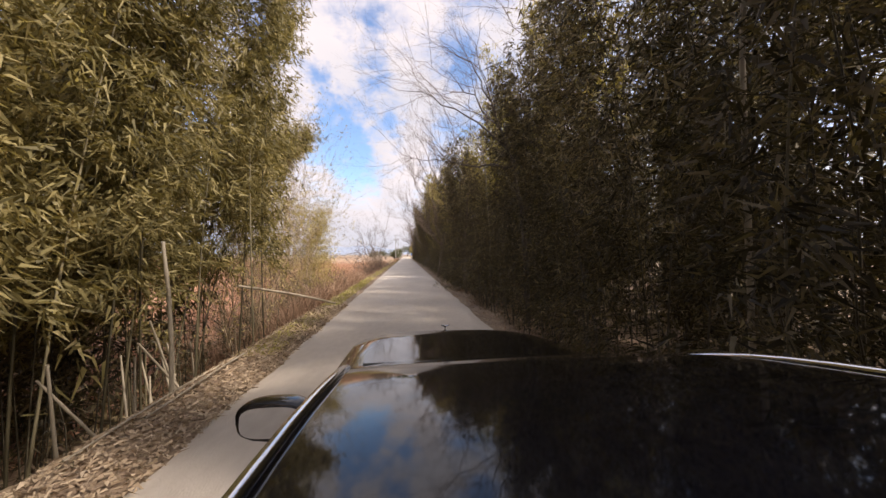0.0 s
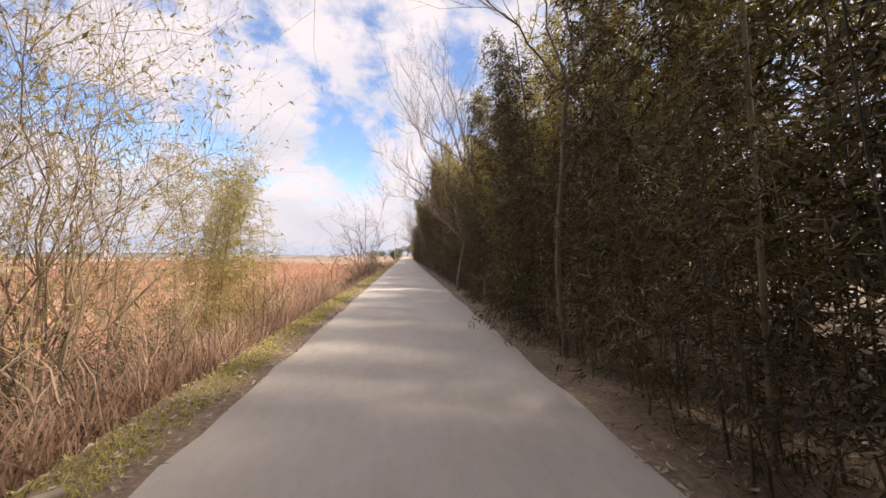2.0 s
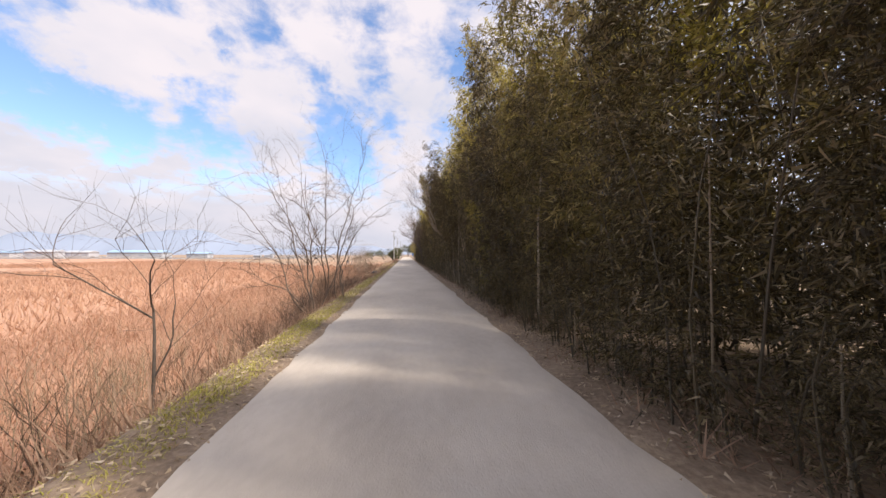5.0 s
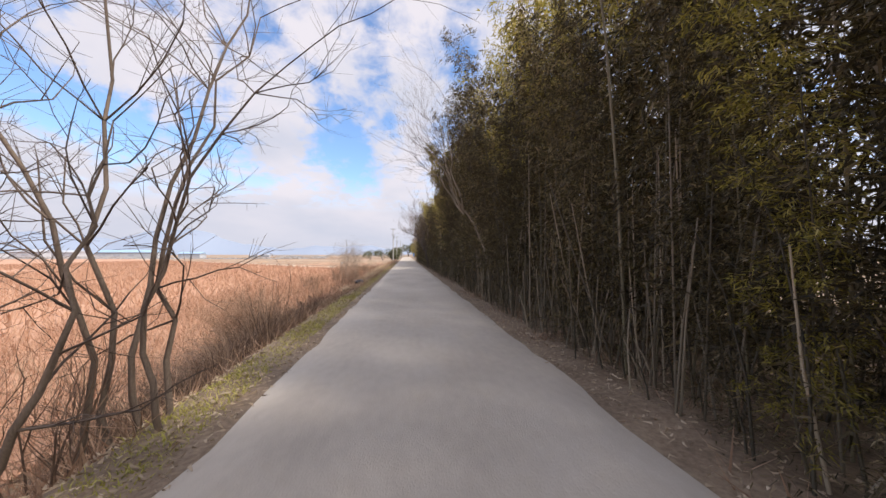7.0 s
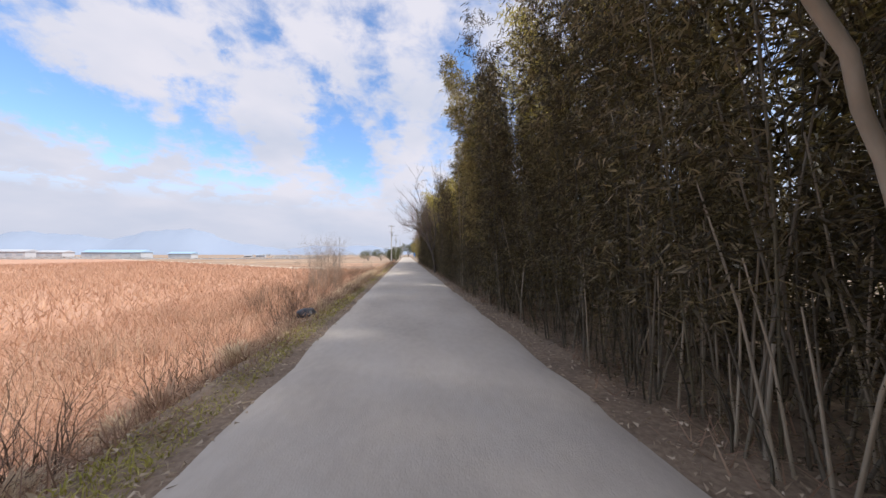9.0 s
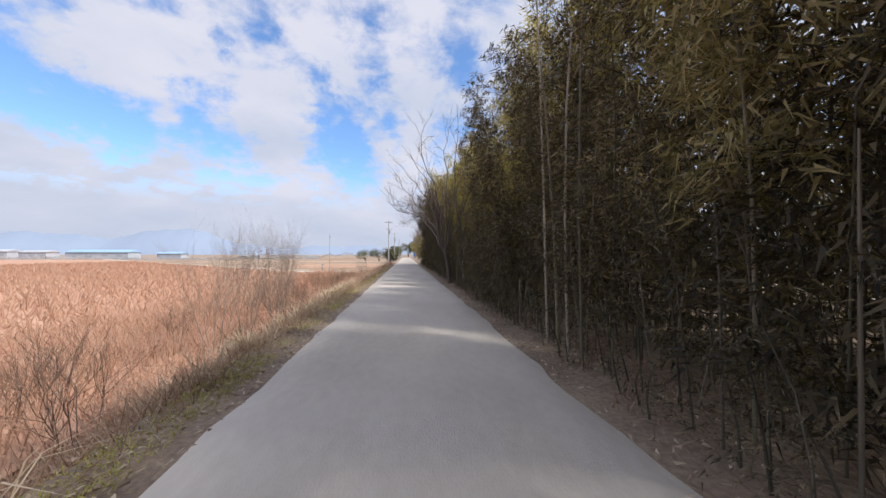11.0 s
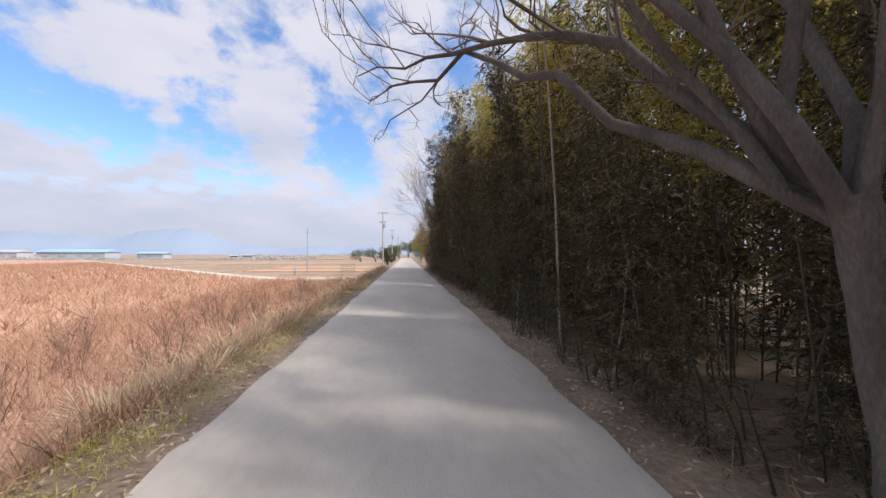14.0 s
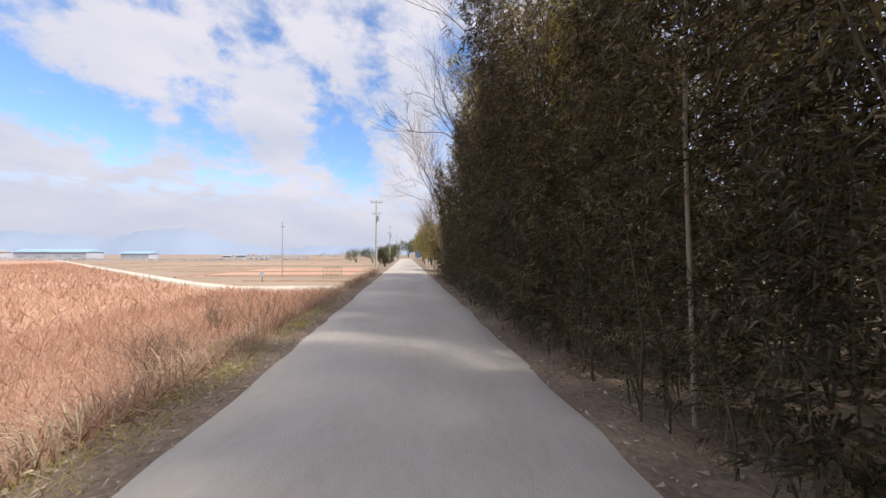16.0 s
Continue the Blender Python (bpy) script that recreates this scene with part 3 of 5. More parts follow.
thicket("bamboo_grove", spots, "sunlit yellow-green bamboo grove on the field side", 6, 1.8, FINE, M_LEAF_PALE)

# ---- bare trees ----


def grow_tree(seed, height, stems=1, lean=(0, 0), spread=0.5, levels=4, radius=0.09, fork=0.35, twigs=5, up=0.25, bole=0.45, flare=1.0, reach=1.0, limbs=()):
    """Trunk and limbs, and the fine twigs, as two sets of tubes."""
    r = np.random.default_rng(seed)
    wood, fine = Tubes(), Tubes()

    def bough(p0, p1, p2, rad, side=2):
        """One arching main limb with its branches along the outer part."""
        if side and p0[2] > 1:  # a limb starts inside the wood below its fork
            p0 = (p0[0], p0[1], p0[2] - 0.2)
        u = np.linspace(0, 1, 12)[:, None]
        pts = np.array(p0) * (1 - u) ** 2 + 2 * np.array(p1) * u * (1 - u) + np.array(p2) * u ** 2
        size = np.linalg.norm(np.array(p2) - np.array(p0))
        pts[1:] += np.cumsum(r.normal(0, (0.02 if side else 0.006) * size, (11, 3)), 0) * 0.8
        wood.add(pts, np.linspace(rad, rad * (0.16 if side else 0.72), 12), 7)
        for c in range(twigs * side):
            i = int(r.integers(int(11 * fork), 12))
            w = unit(pts[i] - pts[i - 1])
            out = unit(r.normal(0, 1, 3) * np.array((1, 0.8, 0.6)))
            nd = unit(w * (1 - spread) + out * spread + np.array((lean[0], lean[1], up)) * 0.4)
            limb(pts[i], nd, reach * size * r.uniform(0.2, 0.42), rad * (0.5 - 0.028 * i), 2)

    def limb(p, d, ln, rad, lev):
        k = (6, 6, 5, 3 if levels > 3 else 2, 2, 2)[lev]
        pts, q, w = [p], p.copy(), d.copy()
        for _ in range(k - 1):
            w = unit(w + r.normal(0, (0.05, 0.16, 0.24, 0.24, 0.2, 0.2)[lev], 3) + np.array((0, 0, up * 0.25)))
            q = q + w * ln / (k - 1)
            pts.append(q.copy())
        pts = np.array(pts)
        (wood if lev < 2 else fine).add(pts, np.linspace(rad, rad * 0.55, k), 7 if lev == 0 else (5 if lev == 1 else 3))
        if lev >= levels:
            return
        count = twigs if lev else twigs - 1
        for c in range(count):
            u = r.uniform(fork, 1.0) if lev == 0 else r.uniform(0.25, 1.0)
            if c == 0:
                u = 1.0
            at = np.array([np.interp(u, np.linspace(0, 1, k), pts[:, i]) for i in range(3)])
            out = unit(r.normal(0, 1, 3) * np.array((1, 1, 0.5)))
            nd = unit(w * (1 - spread) + out * spread + np.array((lean[0], lean[1], up)) * 0.4)
            limb(at, nd, reach * ln * r.uniform(0.55, 0.8), rad * (0.5 if lev == 0 else 0.45), lev + 1)

    for b in limbs:
        bough(*b)
    for sidx in range(0 if limbs else stems):
        a = 2 * math.pi * sidx / max(1, stems) + r.uniform(0, 1)
        off = np.array((math.cos(a), math.sin(a), 0)) * (0.12 if stems > 1 else 0)
        d = unit(np.array((lean[0] * 0.2, lean[1] * 0.2, 1.0)) + off * 2.2 * flare)
        limb(off * 1.0, d, height * bole * r.uniform(0.9, 1.1), radius * r.uniform(0.75, 1.0), 0)
    return wood, fine


def bare_tree(x, y, label, seed, height, z=None, name="bare_tree", category="tree", leaves=0, bark=None, wood=None, **kw):
    trunk, fine = grow_tree(seed, height, **kw)
    top = new(name)
    top.matrix_basis = pose(x, y, (float(ground_z(x)) if z is None else z) - 0.08)
    tagged(top, label, category)
    if category == "shrub":
        tagged(put("brushwood", trunk.mesh("brushwood", bark or M_BARK), top), kind="stuff")
    else:
        put("trunk", trunk.mesh("trunk", wood or bark or M_BARK), top)
    put("crown", fine.mesh("crown", M_TWIG if bark is M_DEAD else bark or M_TWIG), top)
    if leaves:
        global rng
        rng = np.random.default_rng(seed)
        at = np.concatenate(fine.v)
        at = at[rng.integers(0, len(at), leaves)]
        put("foliage", leaf_mesh("foliage", leaf_quads(at, rng.normal(0, 1, (leaves, 3)), rng.uniform(0.05, 0.12, leaves), rng.uniform(0.015, 0.03, leaves)), M_LEAF_BACKLIT), top)
    return top


OVER = "leafless grey tree leaning its branches over the road"
FORK = (-0.15, 0.3, 4.2)
fan = [((0, 0, 0), (0.15, 0.1, 2.0), FORK, 0.07, 0)]
fan += [(FORK, (x * 0.45, y * 0.5, z - 0.9), (x, y, z), 0.032) for x, y, z in ((-3.3, 2.6, 6.9), (-3.1, 4.2, 5.3), (-2.0, 1.6, 7.6), (-1.2, 3.2, 8.2), (0.4, 0.8, 8.8))]
bare_tree(3.1, 8.0, OVER, 1, 9.0, limbs=fan, lean=(-0.2, 0.1), levels=4, twigs=4, fork=0.3, up=0.15, spread=0.5)
FORK = (0.25, 0.1, 4.6)
fan = [((0, 0, 0), (-0.1, 0, 2.2), FORK, 0.055, 0)]
fan += [(FORK, (x * 0.4 + 0.2, y * 0.4, z - 1.6), (x, y, z), 0.026) for x, y, z in ((-2.0, 1.0, 7.4), (-1.2, 0.4, 8.6), (0.3, -0.4, 8.8), (1.2, 0.5, 8.2))]
bare_tree(2.75, 14.4, OVER, 2, 8.5, limbs=fan, wood=M_BANKWOOD, lean=(-0.1, 0.0), levels=4, twigs=4, fork=0.35, up=0.4, spread=0.4)
LOWER, UPPER = (0.35, 0.0, 2.5), (0.95, 0.0, 4.7)
fan = [((0, 0, 0), (0.1, 0, 1.3), LOWER, 0.10, 0), (LOWER, (0.6, 0, 3.6), UPPER, 0.08, 0)]
fan += [(LOWER, (-0.9, a, c), (x, a * 2, z), 0.036, 3) for x, z, c, a in ((-3.3, 6.6, 4.6, 0.3), (-3.2, 4.7, 4.0, -0.3), (-2.9, 5.6, 4.2, 0.6), (-2.7, 8.6, 5.2, -0.4), (-1.9, 9.4, 5.6, 0.4))]
fan += [(UPPER, (x * 0.35 + 0.45, a, 7.0), (x, a * 2, z), 0.04, 3) for x, z, a in ((-2.4, 8.6, 0.5), (-1.6, 10.2, 0.3), (-0.4, 10.4, -0.4), (0.9, 10.3, 0.3), (1.9, 9.4, -0.2))]
bare_tree(2.45, 24.5, "large leafless tree with a wide fan of branches", 3, 10.5, limbs=fan, wood=M_BANKWOOD, lean=(0.0, 0.0), levels=4, twigs=5, fork=0.25, spread=0.38, up=0.5, reach=0.75)
FORK = (-1.1, 0.0, 3.5)
fan = [((0, 0, 0), (-0.1, 0, 2.0), FORK, 0.052, 0), (FORK, (-1.7, 0, 4.6), (-2.2, 0, 7.6), 0.042)]
fan += [(FORK, (-1.7, a, c), (x, a * 2, z), 0.026) for x, z, c, a in ((-3.4, 5.2, 4.6, 0.3), (-2.7, 7.3, 5.2, 0.2), (-3.1, 6.3, 4.8, -0.5), (-2.2, 8.0, 5.6, 0.5))]
bare_tree(3.15, 46.4, "thin pale leafless tree leaning out over the road", 4, 9.5, limbs=fan, bark=M_DEAD, lean=(-0.15, 0.0), levels=4, twigs=4, fork=0.3, spread=0.45, up=0.3)
FORK, SIDE = (-0.3, 0.0, 2.1), (0.62, 0.1, 2.0)
fan = [((0, 0, 0), (-0.05, 0, 1.2), FORK, 0.125, 0), ((0.42, -0.1, 0), (0.5, 0.0, 0.9), SIDE, 0.10, 0)]
fan += [(FORK, (x * 0.3, y * 0.45, c), (x, y, z), r_, 3) for x, y, z, c, r_ in ((-2.7, 4.8, 5.3, 4.6, 0.06), (-2.0, 5.8, 5.8, 4.9, 0.055), (-2.9, 3.0, 6.0, 4.6, 0.05), (-2.4, 1.4, 4.8, 3.9, 0.04), (-2.6, 0.6, 7.6, 4.8, 0.045), (-1.6, -0.8, 8.8, 4.8, 0.05), (-0.8, 0.8, 9.6, 5.0, 0.05), (-3.0, 1.8, 7.0, 4.9, 0.045))]
fan += [(SIDE, (x * 0.3 + 0.3, a, 4.2), (x, a * 2, z), 0.05) for x, z, a in ((0.2, 9.6, 0.4), (1.5, 9.2, -0.3), (2.6, 8.8, 0.3), (0.9, 8.0, 0.8), (2.2, 6.4, -0.6))]
bare_tree(2.55, 75.2, "large leafless tree with twin trunks and a wide fan of limbs", 5, 11.0, limbs=fan, lean=(-0.1, 0.0), levels=4, twigs=4, fork=0.35, spread=0.42, up=0.4, reach=0.6)
bare_tree(3.1, 95.0, OVER, 6, 9.5, lean=(-0.25, 0.0), levels=4, twigs=6, up=0.45, fork=0.6, spread=0.4)
for i, (x, y, h) in enumerate([(3.3, 112.6, 11.0), (3.6, 117.5, 8.0), (3.3, 124.0, 7.5), (3.9, 134.0, 8.0)]):
    bare_tree(x, y, "leafless tree with a pale trunk and pinkish twigs", 7 + 40 * i, h, bark=M_PINK, lean=(-0.12, 0.0), levels=4, twigs=6, up=0.45, fork=0.45, spread=0.4)
stems = [((0.13 * x, 0.3 * a, 0), (x * 0.42 + bx, a, z * 0.5), (x, a * 2, z), 0.036, 3) for x, z, bx, a in ((-2.7, 3.9, 0.1, 0.1), (-1.3, 5.6, -0.2, 0.0), (-2.2, 5.2, 0.2, 0.3), (-0.35, 4.9, -0.25, -0.3), (0.8, 3.5, 0.2, 0.2), (-2.1, 1.6, 0.0, -0.3))]
bare_tree(-3.2, 36.4, "small leafless tree with several brown stems on the bank", 8, 5.2, limbs=stems, wood=M_BANKWOOD, lean=(-0.1, 0.0), levels=4, twigs=4, fork=0.25, spread=0.55, up=0.2, reach=0.75)
stems = [((0.3 * x, 0.3 * a, 0), (x * 0.4 + bx, a, z * 0.5), (x, a * 2, z), 0.034, 3) for x, z, bx, a in ((-0.1, 6.0, -0.35, 0.0), (0.75, 5.6, -0.3, 0.2), (1.7, 3.6, -0.5, -0.2), (1.3, 4.5, -0.45, 0.3), (-0.9, 5.2, -0.1, -0.2))]
bare_tree(-2.95, 37.6, "leafless tree with slim crooked stems on the bank", 9, 6.3, limbs=stems, wood=M_BANKWOOD, lean=(0.0, 0.0), levels=4, twigs=4, fork=0.28, spread=0.55, up=0.2, reach=0.75)
bare_tree(-4.3, 29.9, "thin leafless sapling on the field bank", 10, 5.0, stems=1, levels=4, twigs=4, radius=0.035, up=0.4)
bare_tree(-6.0, 25.4, "thin leafless sapling among dry reeds", 11, 5.0, stems=2, levels=3, twigs=5, radius=0.03, up=0.4)
SHRUB = "tangled leafless brown shrub on the bank"
def sheaf(count, height, wide, seed):
    """Stems that rise from one stool and spread towards their tops."""
    r = random.Random(seed)
    out = []
    for k in range(count):
        a, w, z = 6.283 * k / count + r.uniform(-0.3, 0.3), wide * r.uniform(0.5, 1.0), height * r.uniform(0.7, 1.05)
        x, y = w * math.cos(a), w * math.sin(a)
        out.append(((0.1 * x, 0.1 * y, 0), (x * 0.35, y * 0.35, z * 0.55), (x, y, z), 0.022, 2))
    return out


for i, (x, y, n_, h, w, leaves) in enumerate([(-4.5, 11.4, 9, 6.0, 1.5, 3200), (-5.9, 14.8, 11, 8.0, 2.3, 5200), (-4.4, 14.0, 7, 5.4, 1.3, 2600), (-7.2, 12.6, 8, 6.8, 1.9, 2600)]):
    bare_tree(x, y, SHRUB, 12 + 30 * i, h, limbs=sheaf(n_, h, w, 50 + i), leaves=leaves, bark=M_BRUSH if i % 2 else M_TAN, levels=4, twigs=4, fork=0.35, spread=0.45, up=0.3, name="shrub", category="shrub")
bare_tree(-4.4, 43.5, "low dense brown brush on the bank", 14, 2.6, stems=12, levels=3, twigs=6, radius=0.018, spread=0.6, name="shrub", category="shrub", bark=M_WEED)
bare_tree(-4.7, 45.4, "low dense brown brush on the bank", 15, 2.2, stems=12, levels=3, twigs=6, radius=0.018, spread=0.6, name="shrub", category="shrub", bark=M_WEED)
for i, (x, y, h) in enumerate([(-4.6, 40.8, 1.9), (-4.9, 42.3, 2.1), (-5.4, 44.6, 2.0), (-4.1, 41.9, 1.7), (-4.0, 43.4, 1.7), (-3.8, 45.0, 1.6), (-4.3, 46.2, 1.8), (-5.0, 46.8, 1.7), (-4.7, 35.4, 2.0), (-4.3, 38.9, 1.8), (-4.7, 66.8, 1.8), (-4.0, 69.6, 1.6), (-4.8, 88.8, 1.7), (-4.4, 91.4, 1.6), (-4.0, 94.0, 1.5), (-4.5, 26.4, 1.6), (-4.2, 22.6, 1.5), (-4.9, 20.5, 1.8), (-4.0, 12.6, 2.0), (-4.6, 13.6, 2.2), (-3.9, 14.7, 1.8), (-5.2, 12.3, 2.4), (-4.3, 15.9, 1.7)]):
    bare_tree(x, y, "low tangled brown brush on the road bank", 200 + i, h * 1.15, bark=M_BRUSH, stems=7, levels=3, twigs=4, radius=0.013, spread=0.7, up=0.1, flare=1.8, bole=0.4, name="brush", category="shrub")
WHIP = "pale thin-stemmed leafless willow shrub in the reeds"
for i, (x, y, h) in enumerate([(-6.2, 73.5, 5.2), (-6.4, 70.6, 4.9), (-6.6, 68.8, 4.4), (-5.6, 71.8, 4.2)]):
    bare_tree(x, y, WHIP, 20 + i, h, bark=M_WHIP, stems=7, levels=3, twigs=5, radius=0.015, spread=0.24, up=0.6, name="shrub", category="shrub")
sapl = random.Random(6)
y = 16.5
while y < 35:
    bare_tree(sapl.uniform(-7.0, -4.0), y, "spindly leafless weed among the dry reeds", int(y * 13), sapl.uniform(1.5, 2.6), bark=M_TAN, stems=5, levels=2, twigs=5, radius=0.012, spread=0.3, up=0.4, name="shrub", category="shrub")
    y += sapl.uniform(0.5, 1.1)
y = 15.0
sapl = random.Random(5)
while y < 60:
    bare_tree(sapl.uniform(-5.0, -3.1), y, "spindly leafless weed shrub on the bank", int(y * 7), sapl.uniform(1.2, 2.2), bark=M_BRUSH, stems=5, levels=2, twigs=5, radius=0.014, spread=0.35, name="shrub", category="shrub")
    y += sapl.uniform(1.2, 3.0)

for i, (x, y, h) in enumerate([(-4.2, 9.6, 4.6), (-5.0, 16.6, 4.4), (-6.8, 16.0, 5.0)]):
    bare_tree(x, y, SHRUB, 130 + i, h, bark=M_TAN, stems=6, levels=3, twigs=5, radius=0.028, spread=0.45, leaves=1800, name="shrub", category="shrub")
y = 60.0
while y < 104:
    bare_tree(sapl.uniform(-9.5, -5.0), y, "small leafless shrub among the dry reeds", int(y * 11), sapl.uniform(1.6, 2.6), bark=M_BRUSH, stems=6, levels=2, twigs=6, radius=0.014, spread=0.4, name="shrub", category="shrub")
    y += sapl.uniform(1.0, 2.6)

# small leafy bamboo clump beyond the shrubs
for i in range(15):
    plant("airy", -4.7 + rnd.uniform(-0.7, 0.6), 18.9 + rnd.uniform(-1.0, 1.0), rnd.uniform(4.8, 6.6), rnd.uniform(0, 360), rnd.uniform(-6, 6), rnd.uniform(-6, 6))

# ---- grasses ----


def blades(name, count, x0, x1, y0, y1, h0, h1, w, mat, label, lean=0.35, seed=1, floor=None, clump=0.0, keep=None):
    r = np.random.default_rng(seed)
    x, y = r.uniform(x0, x1, count), r.uniform(y0, y1, count)
    if clump:
        c = np.stack([r.uniform(x0, x1, count // 60 + 1), r.uniform(y0, y1, count // 60 + 1)], -1)
        k = c[r.integers(0, len(c), count)]
        x, y = k[:, 0] + r.normal(0, clump, count), k[:, 1] + r.normal(0, clump, count)
        ok = (x > x0 - 0.3) & (x < x1)
        x, y = x[ok], y[ok]
        count = len(x)
    if keep is not None:
        ok = keep(x, y)
        x, y = x[ok], y[ok]
        count = len(x)
    z = ground_z(x) - 0.04 if floor is None else np.full(count, floor)
    h = r.uniform(h0, h1, count) * (0.75 + 0.5 * (0.5 + 0.5 * np.sin(x * 0.9 + np.sin(y * 0.6) * 2) * np.cos(y * 0.7)))
    a = r.uniform(0, 2 * np.pi, count)
    ln = r.normal(0, lean, (count, 2)) * h[:, None]
    single = w > 0.05 or (h1 < 0.75 and mat is not M_GRASS)
    side = np.stack([np.cos(a), np.sin(a), 0 * a], -1) * (w * (1.6 if single and w < 0.05 else 1.0) * r.uniform(0.6, 1.4, count))[:, None] / 2
    b = np.stack([x, y, z], -1)
    m = b + np.stack([ln[:, 0] * 0.35, ln[:, 1] * 0.35, h * 0.6], -1)
    t = b + np.stack([ln[:, 0], ln[:, 1], h * (1 - 0.25 * np.hypot(ln[:, 0], ln[:, 1]) / h)], -1)
    v = np.stack([b - side, b + side, m + side * 0.8, m - side * 0.8, t], 1)
    o = np.arange(count)[:, None] * 5
    f = np.concatenate([o + np.array([[0, 1, 2]]), o + np.array([[0, 2, 3]]), o + np.array([[3, 2, 4]])])
    if single:  # short or far blades: one face
        f = o + np.array([[0, 1, 4]])
    ob = put(name, mesh_np(name, v.reshape(-1, 3), f, mat))
    return tagged(ob, label, "grass", kind="stuff")


blades("reeds", 56000, -16, -4.9, 8, 119, 0.45, 1.1, 0.022, M_REED, "dense reddish tan dry reeds below the road", 0.8, seed=21, floor=-1.95)
blades("reeds_beyond", 50000, -70, -16, 5, 121, 0.55, 1.05, 0.10, M_REED, "wide bed of pale salmon dry reeds", 0.5, seed=22, floor=-1.95)
blades("reeds_beyond", 30000, -125, -20, 118, 226, 0.55, 1.05, 0.16, M_REED, "far bed of pale salmon dry reeds", 0.5, seed=29, floor=-1.95, keep=lambda x, y: y < track_y(x) - 2.0)
blades("dead_stalks", 9000, -12, -4.9, 10, 118, 0.7, 1.5, 0.012, M_WEED, "dark dead stalks among the reeds", 0.55, seed=28, floor=-1.95, clump=0.7)
blades("tall_weeds", 14000, -6.5, -3.0, 10, 26, 0.4, 1.3, 0.014, M_WEED, "tall dead brown weeds between the shrubs", 0.5, seed=30)
blades("bank_weeds", 40000, -5.4, -2.7, 9, 122, 0.15, 0.7, 0.012, M_WEED, "dead brown weeds on the road bank", 0.6, seed=23)
blades("bank_reeds", 20000, -5.6, -2.6, 74, 122, 0.25, 0.8, 0.013, M_REED, "reddish dry grass crowding the road bank", 0.75, seed=36)
blades("brushwood", 9000, -5.6, -3.3, 40, 48.3, 0.5, 1.5, 0.011, M_BRUSH, "dense brown dead brush on the road bank", 0.7, seed=37)
blades("straw_tufts", 16000, -5.0, -2.5, 55, 122, 0.25, 0.75, 0.014, M_STRAW, "tufts of pale bent straw", 0.8, seed=24, clump=0.16)
blades("verge_grass", 36000, -2.62, -2.02, 6, 62, 0.05, 0.13, 0.012, M_GRASS, "short yellow-green winter grass on the verge", 0.7, seed=25)
blades("verge_grass", 16000, -2.75, -2.0, 62, 100, 0.04, 0.16, 0.009, M_GRASS, "patchy yellow-green winter grass on the verge", 0.7, seed=26, clump=0.22)


blades("verge_weeds", 15000, 2.55, 4.3, -5, 112, 0.08, 0.42, 0.012, M_WEED, "dead brown weeds at the foot of the thicket", 0.8, seed=33, clump=0.3)
blades("verge_weeds", 16000, -3.5, -2.25, 48, 118, 0.10, 0.48, 0.010, M_WEED, "dead brown weeds on the verge", 0.8, seed=27, clump=0.3)


def litter(name, count, x0, x1, y0, y1, label, seed):
    r = np.random.default_rng(seed)
    x = r.uniform(x0, x1, count)
    b = np.stack([x, r.uniform(y0, y1, count), ground_z(x) + r.uniform(0.01, 0.06, count)], -1)
    d = r.normal(0, 1, (count, 3)) * np.array((1, 1, 0.25))
    ob = put(name, leaf_mesh(name, leaf_blades(b, d, r.uniform(0.03, 0.11, count), r.uniform(0.015, 0.035, count)), M_LITTER))
    return tagged(ob, label, "leaf litter", kind="stuff")


litter("leaf_litter", 18000, -2.9, -1.75, -3, 118, "pale fallen bamboo leaves along the road edge", 31)
litter("leaf_litter", 20000, -3.4, -1.72, -3, 11.5, "thick pale bamboo leaves fallen under the grove", 35)
litter("leaf_litter", 11000, 2.05, 3.4, -3, 118, "pale fallen bamboo leaves along the road edge", 32)


def tuft(x, y, h, count, mat, label, seed, name="straw_tuft", width=0.012, wide=0.12):
    """A fountain of bent dry stems from one foot."""
    r = np.random.default_rng(seed)
    a = r.uniform(0, 2 * np.pi, count)
    out = np.stack([np.cos(a), np.sin(a), 0 * a], -1)
    b = out * (r.uniform(0, wide, count))[:, None]
    ln = h * r.uniform(0.6, 1.1, count)
    sp = r.uniform(0.2, 0.9, count)
    side = np.stack([-np.sin(a), np.cos(a), 0 * a], -1) * width / 2
    k = [b]
    for u in (0.5, 0.85, 1.0):
        p = b + out * (ln * sp * u ** 1.5)[:, None]
        p[:, 2] = ln * (u - 0.62 * sp * u ** 3)
        k.append(p)
    v = np.stack([p + o for p in k[:3] for o in (-side, side)] + [k[3]], 1)
    o = np.arange(count)[:, None] * 7
    f = np.concatenate([o + np.array([t]) for t in ((0, 1, 3), (0, 3, 2), (2, 3, 5), (2, 5, 4), (4, 5, 6))])
    ob = put(name, mesh_np(name, v.reshape(-1, 3), f, mat), None, pose(x, y, float(ground_z(x)) - 0.04))
    return tagged(ob, label, "grass tuft")


